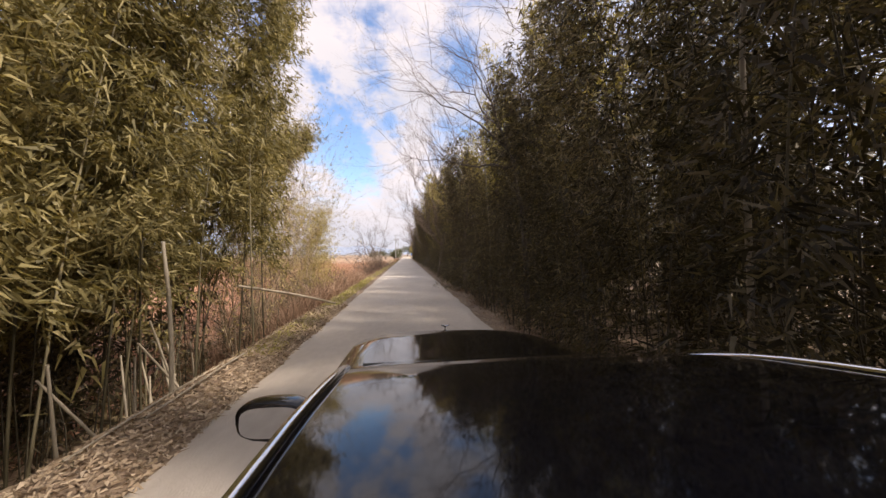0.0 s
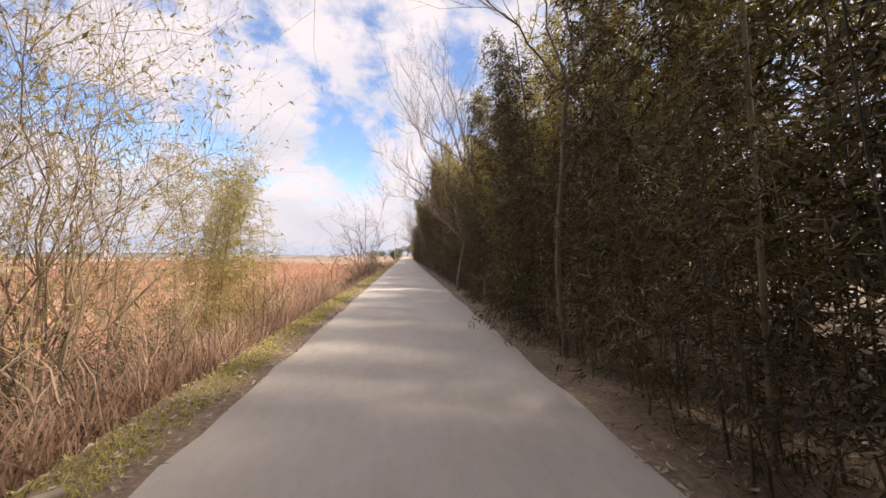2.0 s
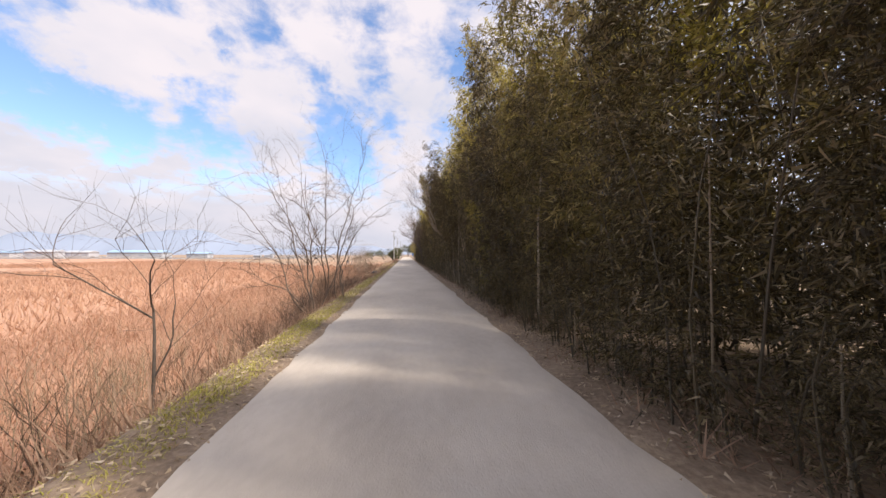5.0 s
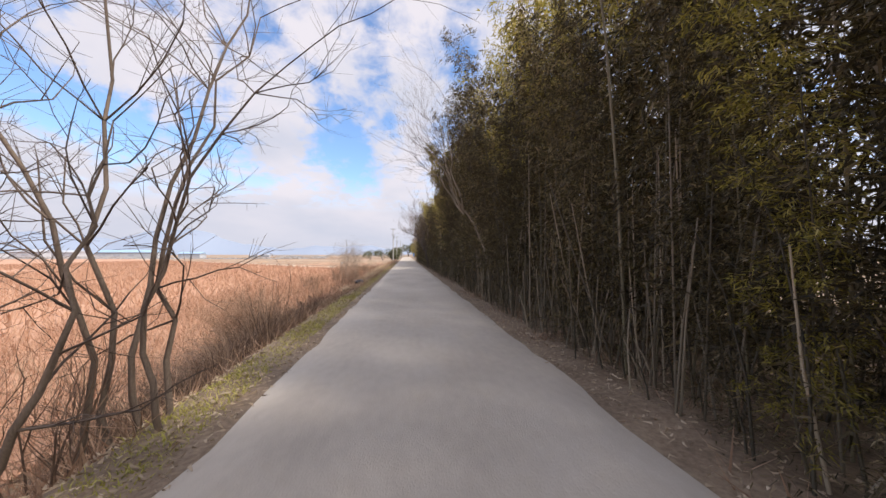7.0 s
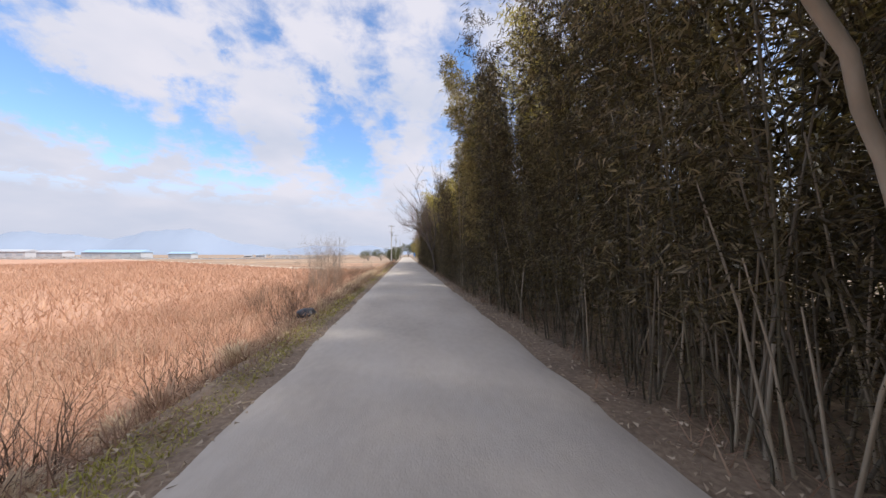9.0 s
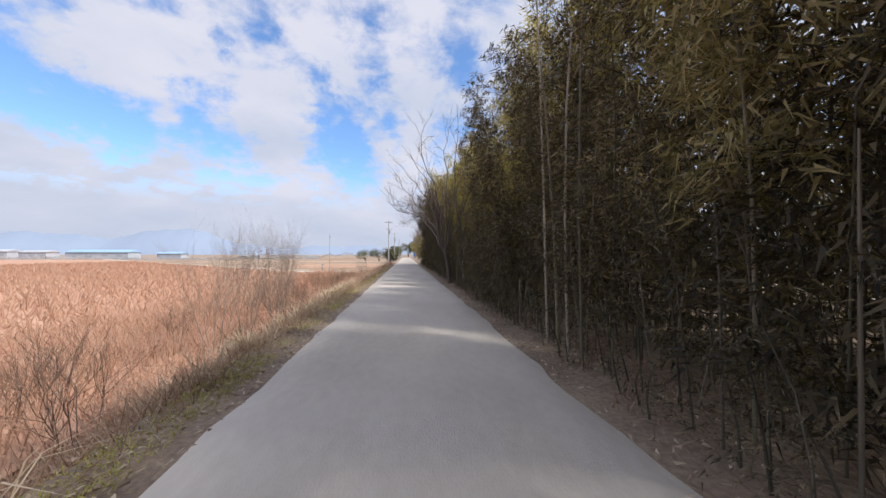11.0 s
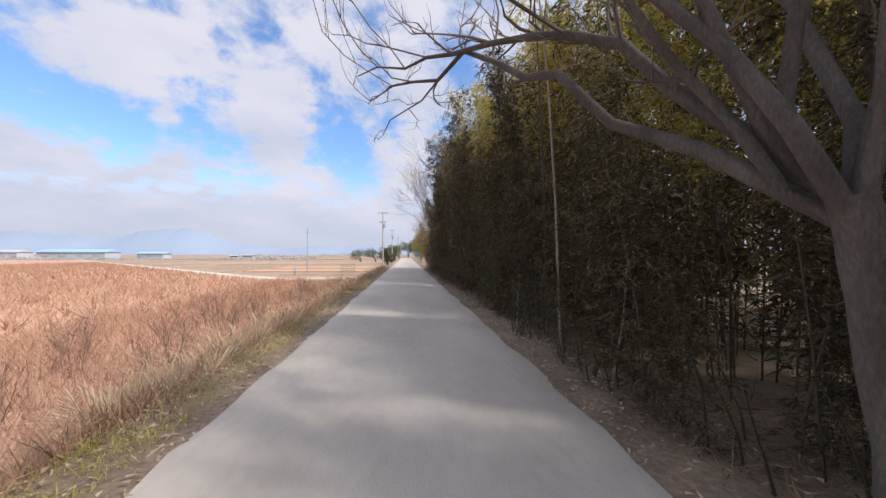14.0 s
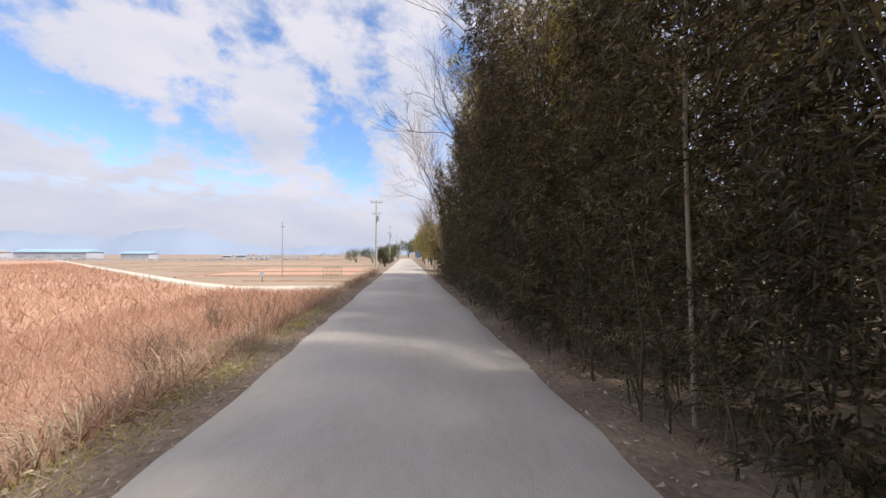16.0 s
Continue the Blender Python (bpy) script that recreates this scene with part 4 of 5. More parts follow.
for i, (x, y, h) in enumerate([(-4.0, 72.0, 0.75), (-3.4, 66.4, 0.7), (-3.1, 68.2, 0.6), (-3.6, 64.0, 0.8), (-4.4, 75.5, 0.8), (-3.2, 81.0, 0.6), (-3.8, 84.5, 0.75), (-3.1, 63.2, 0.65)]):
    tuft(x, y, h, 260, M_STRAW, "fountain-shaped tuft of pale dry straw on the bank", 80 + i)
more = random.Random(17)
for i, (x, y) in enumerate([(-3.2, 69.0), (-3.0, 69.8), (-3.6, 68.6), (-3.4, 70.2), (-2.85, 70.5), (-2.8, 72.6), (-3.9, 70.0), (-3.2, 47.6), (-3.7, 48.4), (-3.3, 49.6), (-4.1, 50.2), (-3.0, 51.0), (-3.3, 76.6), (-3.7, 77.3), (-3.1, 78.0), (-4.0, 78.6), (-3.4, 79.6), (-3.5, 86.8), (-3.2, 88.2), (-3.9, 89.4), (-3.3, 90.6)]):
    tuft(x, y, more.uniform(0.5, 0.8), 240, M_STRAW if i % 3 else M_WEED, "bent tuft of dry straw on the road bank", 300 + i, wide=0.18)
for i, (x, y, h) in enumerate([(-5.5, 91.2, 1.0), (-5.9, 92.0, 0.9), (-5.2, 92.4, 0.8)]):
    tuft(x, y, h, 420, M_WEED, "dark brown heap of dead weeds below the road", 95 + i, "weed_tuft", 0.02, 0.35)

# ---- farm field beyond the reeds ----
M_POLE = material("grey_concrete_pole", [(0.3, (0.30, 0.29, 0.27)), (0.7, (0.45, 0.43, 0.40))], 3, 0.8, 0.1)
M_STEEL = material("galvanised_steel", [(0.3, (0.32, 0.33, 0.34)), (0.7, (0.48, 0.49, 0.5))], 6, 0.45, 0.05, metal=0.8)
M_TRACK = material("pale_farm_track", [(0.3, (0.50, 0.43, 0.33)), (0.7, (0.66, 0.58, 0.46))], 0.4, 0.95, 0.3, 20, fine=0.4)
# roof blue and wall white are muted to stand for distance haze
M_BLUE = material("blue_sheet_roof", [(0.3, (0.27, 0.41, 0.56)), (0.7, (0.33, 0.47, 0.62))], 0.05, 0.5, 0)
M_WHITE = material("pale_wall", [(0.3, (0.36, 0.38, 0.41)), (0.7, (0.46, 0.47, 0.49))], 0.1, 0.7, 0)
# hill colour carries the blue of the haze in front of it
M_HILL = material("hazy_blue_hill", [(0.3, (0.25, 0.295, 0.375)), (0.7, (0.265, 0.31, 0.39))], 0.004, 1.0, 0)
# evergreen leaf lightened a little in place of haze
M_BUSH = material("evergreen_leaf", [(0.15, (0.05, 0.055, 0.028)), (0.6, (0.12, 0.125, 0.06)), (0.95, (0.22, 0.20, 0.11))], 0.7, 0.6, 0, by="island", translucent=0.25)
M_SIGN = material("blue_sign_face", [(0.3, (0.03, 0.13, 0.42)), (0.7, (0.05, 0.2, 0.55))], 2, 0.4, 0)


def box(bm, x0, x1, y0, y1, z0, z1, bevel=0.0):
    r = bmesh.ops.create_cube(bm, size=1.0, matrix=Matrix.Translation(((x0 + x1) / 2, (y0 + y1) / 2, (z0 + z1) / 2)) @ Matrix.Diagonal((x1 - x0, y1 - y0, z1 - z0, 1)))
    if bevel:
        es = {e for v in r["verts"] for e in v.link_edges}
        bmesh.ops.bevel(bm, geom=list(es), offset=bevel, segments=2, affect="EDGES")
    return bm


def rod(bm, p, q, r0, r1=None, sides=8):
    p, q = Vector(p), Vector(q)
    d = q - p
    m = Matrix.Translation((p + q) / 2) @ d.to_track_quat("Z", "Y").to_matrix().to_4x4()
    bmesh.ops.create_cone(bm, cap_ends=True, segments=sides, radius1=r0, radius2=r0 if r1 is None else r1, depth=d.length, matrix=m)
    return bm


# track: a raised pale strip curving away from the road's bank
tx = np.array([-6.2, -10, -14, -17, -25, -40, -62, -124, -220.0])
ty = track_y(tx)
nt_ = len(tx)
tv = np.concatenate([np.stack([tx, ty + o, np.full(nt_, h_)], -1) for o, h_ in ((-1.5, -1.95), (-1.1, -1.66), (1.1, -1.66), (1.5, -1.95))])
tf = np.concatenate([np.stack([np.arange(nt_ - 1) + nt_ * k, np.arange(nt_ - 1) + 1 + nt_ * k, np.arange(nt_ - 1) + nt_ + 1 + nt_ * k, np.arange(nt_ - 1) + nt_ + nt_ * k], -1) for k in range(3)])
tagged(put("farm_track", mesh_np("farm_track", tv, tf, M_TRACK)), "pale dirt farm track between the fields", "track", kind="structure")

# paddy banks: low ridges between the plots
ridges = Tubes()
for yy in (131, 142, 156, 174, 200, 240, 300, 390):
    ridges.add([(-min(300, (yy - 118) * 0.98 + 8), yy + 2, -1.86), (-min(150, (yy - 118) * 0.6 + 6), yy + 1, -1.86), (-7, yy, -1.86)], 0.22, 5)
for xx in (-34, -62, -100, -150):
    ridges.add([(xx, float(track_y(xx)) + 3, -1.86), (xx * 1.03, float(track_y(xx)) + 60, -1.86), (xx * 1.1, 420, -1.86)], 0.2, 5)
tagged(put("paddy_bank", ridges.mesh("paddy_bank", M_WEED)), "low grassy ridges between stubble paddies", "bank", kind="structure")
for i, (x0, x1, y0, y1) in enumerate([(-33, -8, 132, 141), (-33, -9, 143, 155), (-98, -64, 215, 239), (-33, -9, 157, 173)]):
    m = M_PADDY if i in (0, 2) else M_FIELD
    g = put("plot", grid_mesh("plot", np.linspace(x0, x1, 4), np.linspace(y0, y1, 4), lambda x, y: np.full_like(x, -1.848), m))
    tagged(g, "plot of short winter growth in the paddies", "field", kind="structure")


def utility_pole(x, y, h, label, arms=True):
    z = float(ground_z(x))
    top = new("utility_pole")
    top.matrix_basis = pose(x, y, z)
    tagged(top, label, "utility pole", "poles by the road")
    h -= z
    part("pole", rod(bmesh.new(), (0, 0, -0.2), (0, 0, h), 0.15, 0.095, 12), M_POLE, top)
    if arms:
        for zz, w in ((h - 0.25, 0.85), (h - 1.9, 0.6)):
            arm = part("crossarm", box(bmesh.new(), -w, w, -0.05, 0.05, zz - 0.05, zz + 0.05, 0.01), M_STEEL, top, "galvanised steel crossarm")
            for k in (-0.95, -0.45, 0.45, 0.95):
                bm = rod(bmesh.new(), (k * w, 0, zz + 0.05), (k * w, 0, zz + 0.17), 0.03, 0.02)
                rod(bm, (k * w, 0, zz + 0.17), (k * w, 0, zz + 0.30), 0.06, 0.045)
                part("insulator", bm, M_WHITE, arm)
        bm = rod(bmesh.new(), (0.22, 0, h - 2.9), (0.22, 0, h - 2.2), 0.19, 0.19, 14)
        rod(bm, (0.22, 0, h - 2.2), (0.22, 0, h - 2.1), 0.19, 0.1, 14)
        part("transformer", bm, M_STEEL, top)
    return top


utility_pole(-3.95, 135, 9.2, "grey concrete utility pole with two crossarms")
utility_pole(-4.0, 176, 9.0, "far grey concrete utility pole with crossarms")
utility_pole(-3.0, 205, 8.5, "far slim grey utility pole", False)
utility_pole(-1.9, 212, 7.5, "far slim grey utility pole", False)

mast = new("mast")
mast.matrix_basis = pose(-18, 139, -1.95)
tagged(mast, "thin grey steel mast standing in the paddies", "mast")
part("pole", rod(bmesh.new(), (0, 0, -0.1), (0, 0, 8.4), 0.07, 0.04), M_STEEL, mast)
part("bracket", box(bmesh.new(), -0.3, 0.3, -0.03, 0.03, 7.6, 7.7), M_STEEL, mast)

# frame of posts and rails by the track
pen = new("post_frame")
pen.matrix_basis = pose(-10.3, 136, -1.9)
tagged(pen, "small weathered frame of posts and rails beside the track", "frame")
for i in range(5):
    for yy in (0, 1.6):
        part("post", rod(bmesh.new(), (i * 0.55 - 1.1, yy, -0.1), (i * 0.55 - 1.1, yy, 1.75), 0.045, 0.04), M_DEAD, pen)
for zz in (0.6, 1.7):
    for yy in (0, 1.6):
        part("rail", rod(bmesh.new(), (-1.15, yy - 0.06, zz), (1.15, yy - 0.06, zz), 0.03), M_DEAD, pen)
marker = new("field_marker")
marker.matrix_basis = pose(-18, 132, -1.95)
tagged(marker, "small weathered board on a post in the field", "sign")
part("post", rod(bmesh.new(), (0, 0, -0.1), (0, 0, 1.3), 0.05), M_BARK, marker)
part("board", box(bmesh.new(), -0.22, 0.22, -0.09, -0.05, 0.75, 1.35, 0.008), M_WHITE, marker)

rs = new("road_sign")
rs.matrix_basis = pose(2.5, 152, -0.05)
tagged(rs, "small blue road sign on a steel post", "sign")
part("post", rod(bmesh.new(), (0, 0, -0.1), (0, 0, 2.2), 0.035), M_STEEL, rs)
part("panel", box(bmesh.new(), -0.2, 0.2, -0.07, -0.05, 1.0, 2.2, 0.01), M_SIGN, rs)


def bush(x, y, w, h, label, seed, leaves=1800, mat=M_BUSH, name="bush", z=None):
    """Uneven crown of small leaf clumps on a short forked trunk."""
    global rng
    rng = np.random.default_rng(seed)
    top = new(name)
    top.matrix_basis = pose(x, y, float(ground_z(x)) if z is None else z)
    tagged(top, label, "tree")
    t = Tubes()
    cl = []
    for k in range(7):
        a = rng.uniform(0, 2 * np.pi)
        e = np.array((math.cos(a) * w * 0.33, math.sin(a) * w * 0.33, h * rng.uniform(0.45, 0.85)))
        t.add([(0, 0, -0.1), e * np.array((0.3, 0.3, 0.5)), e], [0.09, 0.06, 0.03], 5)
        cl.append(e)
    put("trunk", t.mesh("trunk", M_BARK), top)
    c = np.array(cl)[rng.integers(0, 7, leaves)]
    p = c + unit(rng.normal(size=(leaves, 3))) * (rng.uniform(0.3, 1.0, leaves) ** 0.5)[:, None] * np.array((w * 0.33, w * 0.33, h * 0.3))
    p[:, 2] = np.maximum(p[:, 2], 0.1)
    put("crown", leaf_mesh("crown", leaf_quads(p, rng.normal(size=(leaves, 3)), rng.uniform(0.25, 0.5, leaves), rng.uniform(0.12, 0.22, leaves)), mat), top)
    return top


EVG = "round dark evergreen tree closing off the road"
for i, (x, y, w, h) in enumerate([(-4.6, 166, 3.4, 4.6), (-6.0, 186, 4.5, 5.2), (-4.4, 198, 4.5, 6.0), (-3.0, 222, 6, 6.5), (1.0, 226, 6, 6.5), (4.5, 221, 6, 7.5), (-7.5, 218, 7, 6.5), (6.0, 208, 6, 9), (-13, 224, 8, 6), (-20, 228, 8, 5.5)]):
    bush(x, y, w, h, EVG, 40 + i)
for i, (x, y, w, h) in enumerate([(4.4, 121, 3.2, 4.6), (4.8, 131, 3.6, 5.4), (4.4, 143, 4, 6.2), (5.0, 158, 4, 6.4), (4.6, 176, 5, 6.8)]):
    # crowns use the light and gold leaf copies to look sunlit
    bush(x, y, w, h, "sunlit yellow-green leafy tree at the road edge", 60 + i, 1800, M_LEAF_GOLD if i == 2 else M_LEAF_PALE)

# far tree lines, works and hills
tl = []
r = np.random.default_rng(77)
for (x0, x1, yy, n_, hh) in [(-520, -330, 380, 5000, 8), (-480, -60, 300, 15000, 2.0), (-190, -120, 520, 1500, 7), (-120, 60, 560, 5000, 8), (-1000, -640, 560, 5000, 10)]:
    x = r.uniform(x0, x1, n_)
    top_h = hh * (0.25 + 0.75 * np.abs(np.sin(x * 0.043 + np.sin(x * 0.17)) * np.cos(x * 0.0173 + 1)) ** 1.5)
    p = np.stack([x, yy + r.uniform(-10, 10, n_), -1.9 + r.uniform(0, 1, n_) ** 0.8 * top_h], -1)
    tl.append(leaf_blades(p, r.normal(size=(n_, 3)), r.uniform(0.5, 1.2, n_), r.uniform(0.3, 0.7, n_)))
# grey of the tree line is haze put into its colour
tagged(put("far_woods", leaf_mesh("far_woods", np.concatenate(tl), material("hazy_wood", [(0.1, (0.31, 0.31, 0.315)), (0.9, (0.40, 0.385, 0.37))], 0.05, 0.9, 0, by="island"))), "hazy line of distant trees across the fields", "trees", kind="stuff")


M_PANE = material("far_window", [(0.3, (0.30, 0.33, 0.37)), (0.7, (0.42, 0.45, 0.5))], 0.3, 0.2, 0)


def works(x, y, w, d, h, roof, label):
    top = new("works_building")
    top.matrix_basis = pose(x, y, -1.9)
    tagged(top, label, "building")
    part("wall", box(bmesh.new(), -w / 2, w / 2, -d / 2, d / 2, -0.2, h), M_WHITE, top)
    bm = bmesh.new()
    a = [bm.verts.new(v) for v in ((-w / 2 - 0.6, -d / 2 - 0.6, h), (w / 2 + 0.6, -d / 2 - 0.6, h), (w / 2 + 0.6, d / 2 + 0.6, h), (-w / 2 - 0.6, d / 2 + 0.6, h), (-w / 2 - 0.6, 0, h + d * 0.16), (w / 2 + 0.6, 0, h + d * 0.16))]
    for f in ((0, 1, 5, 4), (2, 3, 4, 5), (0, 4, 3), (1, 2, 5), (3, 2, 1, 0)):
        bm.faces.new([a[k] for k in f])
    part("roof", bm, roof, top)
    n_ = max(3, int(w / 9))
    for k in range(n_):
        cx = -w / 2 + (k + 0.5) * w / n_
        part("window", box(bmesh.new(), cx - 2.2, cx + 2.2, -d / 2 - 0.15, -d / 2 + 0.1, h * 0.45, h * 0.7), M_PANE, top)
    return top


FAC = "distant pale works building with a blue sheet roof"
PALE = "distant pale flat works building"
for (x, y, w, d, h, m, lb) in [(-210, 318, 54, 20, 6.4, M_BLUE, FAC), (-168, 322, 22, 14, 5.2, M_BLUE, FAC), (-262, 330, 24, 16, 6.5, M_WHITE, PALE), (-292, 334, 30, 18, 7.2, M_WHITE, PALE), (-325, 336, 26, 16, 6, M_BLUE, FAC), (-372, 345, 50, 22, 7, M_WHITE, PALE), (-430, 350, 46, 22, 8, M_BLUE, FAC), (-165, 423, 10, 7, 2.6, M_WHITE, "white plastic-covered farm shed far across the fields"), (-153, 424, 12, 7, 3.0, M_WHITE, "white plastic-covered farm shed far across the fields")]:
    works(x, y, w * 0.72, d * 0.6, h * 0.75, m, lb)

hx = np.linspace(-2600, 900, 90)
hz = 24 + 115 * np.exp(-((hx + 1230) / 300) ** 2) + 95 * np.exp(-((hx + 1950) / 380) ** 2) + 26 * np.exp(-((hx + 350) / 300) ** 2) + 6 * np.sin(hx * 0.021) + 4 * np.sin(hx * 0.057)
hv = np.concatenate([np.stack([hx, np.full(90, 1900.0), np.full(90, -10.0)], -1), np.stack([hx, np.full(90, 2050.0), hz], -1), np.stack([hx, np.full(90, 2300.0), np.full(90, -10.0)], -1)])
hf = np.concatenate([np.stack([np.arange(89) + 90 * k, np.arange(89) + 1 + 90 * k, np.arange(89) + 91 + 90 * k, np.arange(89) + 90 + 90 * k], -1) for k in range(2)])
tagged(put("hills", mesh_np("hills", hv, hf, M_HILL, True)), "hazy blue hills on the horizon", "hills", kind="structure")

# ---- fallen poles and sticks ----


def stick(pts, r0, r1, label, name="bamboo_pole", mat=None):
    t = Tubes()
    pts = np.array(pts, float)
    s = np.linspace(0, 1, 16)
    p = np.stack([np.interp(s, np.linspace(0, 1, len(pts)), pts[:, c]) for c in range(3)], -1)
    t.add(p, np.linspace(r0, r1, 16) * (1 + 0.12 * (np.arange(16) % 3 == 0)), 7)
    return tagged(put(name, t.mesh(name, mat or M_DEAD)), label, "pole")


stick([(-2.19, 11.66, 0.02), (-2.5, 10.6, 0.30), (-2.85, 9.4, 0.60), (-3.18, 8.3, 0.84), (-3.4, 7.7, 0.97)], 0.036, 0.026, "dry cut bamboo pole leaning out over the bank")
stick([(-2.5, 6.0, 0.0), (-2.42, 5.0, 0.05), (-2.4, 3.7, 0.02)], 0.015, 0.011, "thin pale dead bamboo stick lying on the verge", "bamboo_stick")
stick([(-2.62, 5.6, -0.03), (-2.6, 4.4, 0.0), (-2.5, 3.0, 0.02)], 0.012, 0.009, "thin pale dead bamboo stick lying on the verge", "bamboo_stick")
stump = random.Random(41)
for i in range(16):
    x, y, h = stump.uniform(-3.9, -2.9), stump.uniform(1.2, 7.5), stump.uniform(0.6, 1.3)
    lx, ly, z = stump.uniform(-0.45, 0.1), stump.uniform(-0.4, 0.4), float(ground_z(x)) - 0.05
    stick([(x, y, z), (x + lx * 0.5, y + ly * 0.5, z + h * 0.5), (x + lx, y + ly, z + h)], 0.018, 0.013, "pale dead bamboo stem leaning at the foot of the grove", "dead_bamboo")
stick([(-2.6, 4.4, -0.1), (-2.61, 4.4, 0.6), (-2.66, 4.42, 1.2), (-2.75, 4.45, 1.8)], 0.026, 0.02, "pale bamboo culm at the edge of the grove", "bamboo_culm")
for i, (x, y, h, lx, ly) in enumerate([(2.7, 81.4, 1.3, 0.1, 0.1), (2.9, 74.0, 2.6, 0.5, 0.5), (3.0, 74.2, 2.5, 0.7, 0.2), (2.75, 20.5, 1.0, 0.15, 0.1), (3.0, 64.5, 1.0, 0.0, 0.0), (2.8, 53.0, 1.3, 0.1, 0.0), (3.0, 42.5, 1.2, 0.0, 0.1), (2.9, 47.2, 0.9, 0.1, 0)]):
    stick([(x, y, -0.15), (x + lx * 0.5, y + ly * 0.5, h * 0.5), (x + lx, y + ly, h)], 0.02, 0.015, "broken dead bamboo stem standing at the thicket edge", "dead_bamboo")
for i, (x, y, h, lx) in enumerate([(2.95, 79.7, 6.5, -0.4), (3.1, 80.6, 7.5, -0.3), (2.9, 2.4, 8.0, 0.3), (3.0, 16.2, 6.5, -0.5), (3.0, 31.0, 6.0, 0.4), (3.0, 55.0, 6.0, -0.6), (2.8, 62.3, 7.0, -0.2), (2.7, 61.6, 5.0, -0.3), (2.72, 61.3, 5.5, 0.1), (2.75, 60.9, 6.5, 0.15), (3.0, 66.5, 5.0, -0.3), (3.1, 38.5, 6.5, -0.5), (3.1, 89.5, 7.0, 0.1), (3.1, 11.5, 6.0, -0.4)]):
    stick([(x, y, -0.15), (x + lx * 0.1, y + 0.1, h * 0.4), (x + lx * 0.45, y + 0.1, h * 0.75), (x + lx, y, h)], 0.025, 0.014, "tall bare yellowish bamboo culm at the thicket edge", "bamboo_culm", M_CULM if i % 2 else M_DEAD)

M_BAG = material("black_plastic", [(0.3, (0.015, 0.017, 0.022)), (0.7, (0.04, 0.045, 0.055))], 6, 0.4, 0.6, 12)
bm = bmesh.new()
bmesh.ops.create_icosphere(bm, subdivisions=3, radius=1.0)
for v in bm.verts:
    k = 1 + 0.25 * noise.noise(v.co * 1.7) + 0.1 * noise.noise(v.co * 5)
    v.co = Vector((v.co.x * 0.28 * k, v.co.y * 0.22 * k, max(v.co.z, -0.5) * 0.17 * k))
for f in bm.faces:
    f.smooth = True
me = bpy.data.meshes.new("rubbish_bag")
bm.to_mesh(me)
bm.free()
me.materials.append(M_BAG)
tagged(put("rubbish_bag", me, None, pose(-2.85, 54.7, -0.05)), "crumpled black plastic bag on the verge", "bag")

# ---- the car that stands on the road at the start ----
M_PAINT = material("black_car_paint", [(0.3, (0.004, 0.004, 0.006)), (0.7, (0.008, 0.008, 0.011))], 8, 0.05, 0)
M_GLASS = material("dark_car_glass", [(0.3, (0.006, 0.007, 0.008)), (0.7, (0.012, 0.013, 0.014))], 5, 0.05, 0)
M_CHROME = material("chrome", [(0.3, (0.75, 0.75, 0.77)), (0.7, (0.85, 0.85, 0.86))], 5, 0.12, 0, metal=1.0)
M_RUBBER = material("tyre_rubber", [(0.3, (0.015, 0.015, 0.015)), (0.7, (0.03, 0.03, 0.03))], 20, 0.8, 0.2)
M_RIM = material("silver_alloy", [(0.3, (0.5, 0.5, 0.52)), (0.7, (0.62, 0.62, 0.64))], 5, 0.3, 0, metal=0.9)
M_MIRROR = material("mirror_glass", [(0.3, (0.75, 0.76, 0.78)), (0.7, (0.8, 0.81, 0.83))], 5, 0.03, 0, metal=1.0)
M_LAMP = material("clear_lamp", [(0.3, (0.5, 0.5, 0.52)), (0.7, (0.7, 0.7, 0.72))], 9, 0.1, 0)
M_TAIL = material("red_lamp", [(0.3, (0.25, 0.01, 0.01)), (0.7, (0.38, 0.02, 0.02))], 9, 0.15, 0)
car = new("car")
car.matrix_basis = pose(0.60, 0, 0.01)
tagged(car, "glossy black saloon car standing on the road", "car")
ST = [(3.9, 0.60, 0.66, 0.42), (3.78, 0.76, 0.80, 0.55), (3.5, 0.86, 0.88, 0.68), (3.0, 0.93, 0.92, 0.74), (2.4, 0.985, 0.93, 0.74), (1.9, 1.03, 0.93, 0.72), (1.5, 1.17, 0.93, 0.66), (1.15, 1.29, 0.93, 0.61), (0.85, 1.37, 0.93, 0.58), (0.5, 1.425, 0.93, 0.575), (0.1, 1.45, 0.93, 0.57), (-0.35, 1.44, 0.93, 0.56), (-0.6, 1.38, 0.93, 0.55), (-0.95, 1.17, 0.92, 0.60), (-1.15, 1.06, 0.90, 0.66), (-1.32, 1.0, 0.86, 0.66), (-1.4, 0.85, 0.80, 0.6)]
cy = np.concatenate([np.linspace(3.9, 3.5, 6)[:-1], np.linspace(3.5, -1.15, 56), np.linspace(-1.15, -1.4, 5)[1:]])
sy = np.array([s_[0] for s_ in ST])[::-1]
ctop, cw, crail = [np.interp(cy, sy, np.array([s_[k] for s_ in ST])[::-1]) for k in (1, 2, 3)]
for _ in range(2):
    ctop[1:-1] = (ctop[:-2] + 2 * ctop[1:-1] + ctop[2:]) / 4
    crail[1:-1] = (crail[:-2] + 2 * crail[1:-1] + crail[2:]) / 4
rings = []
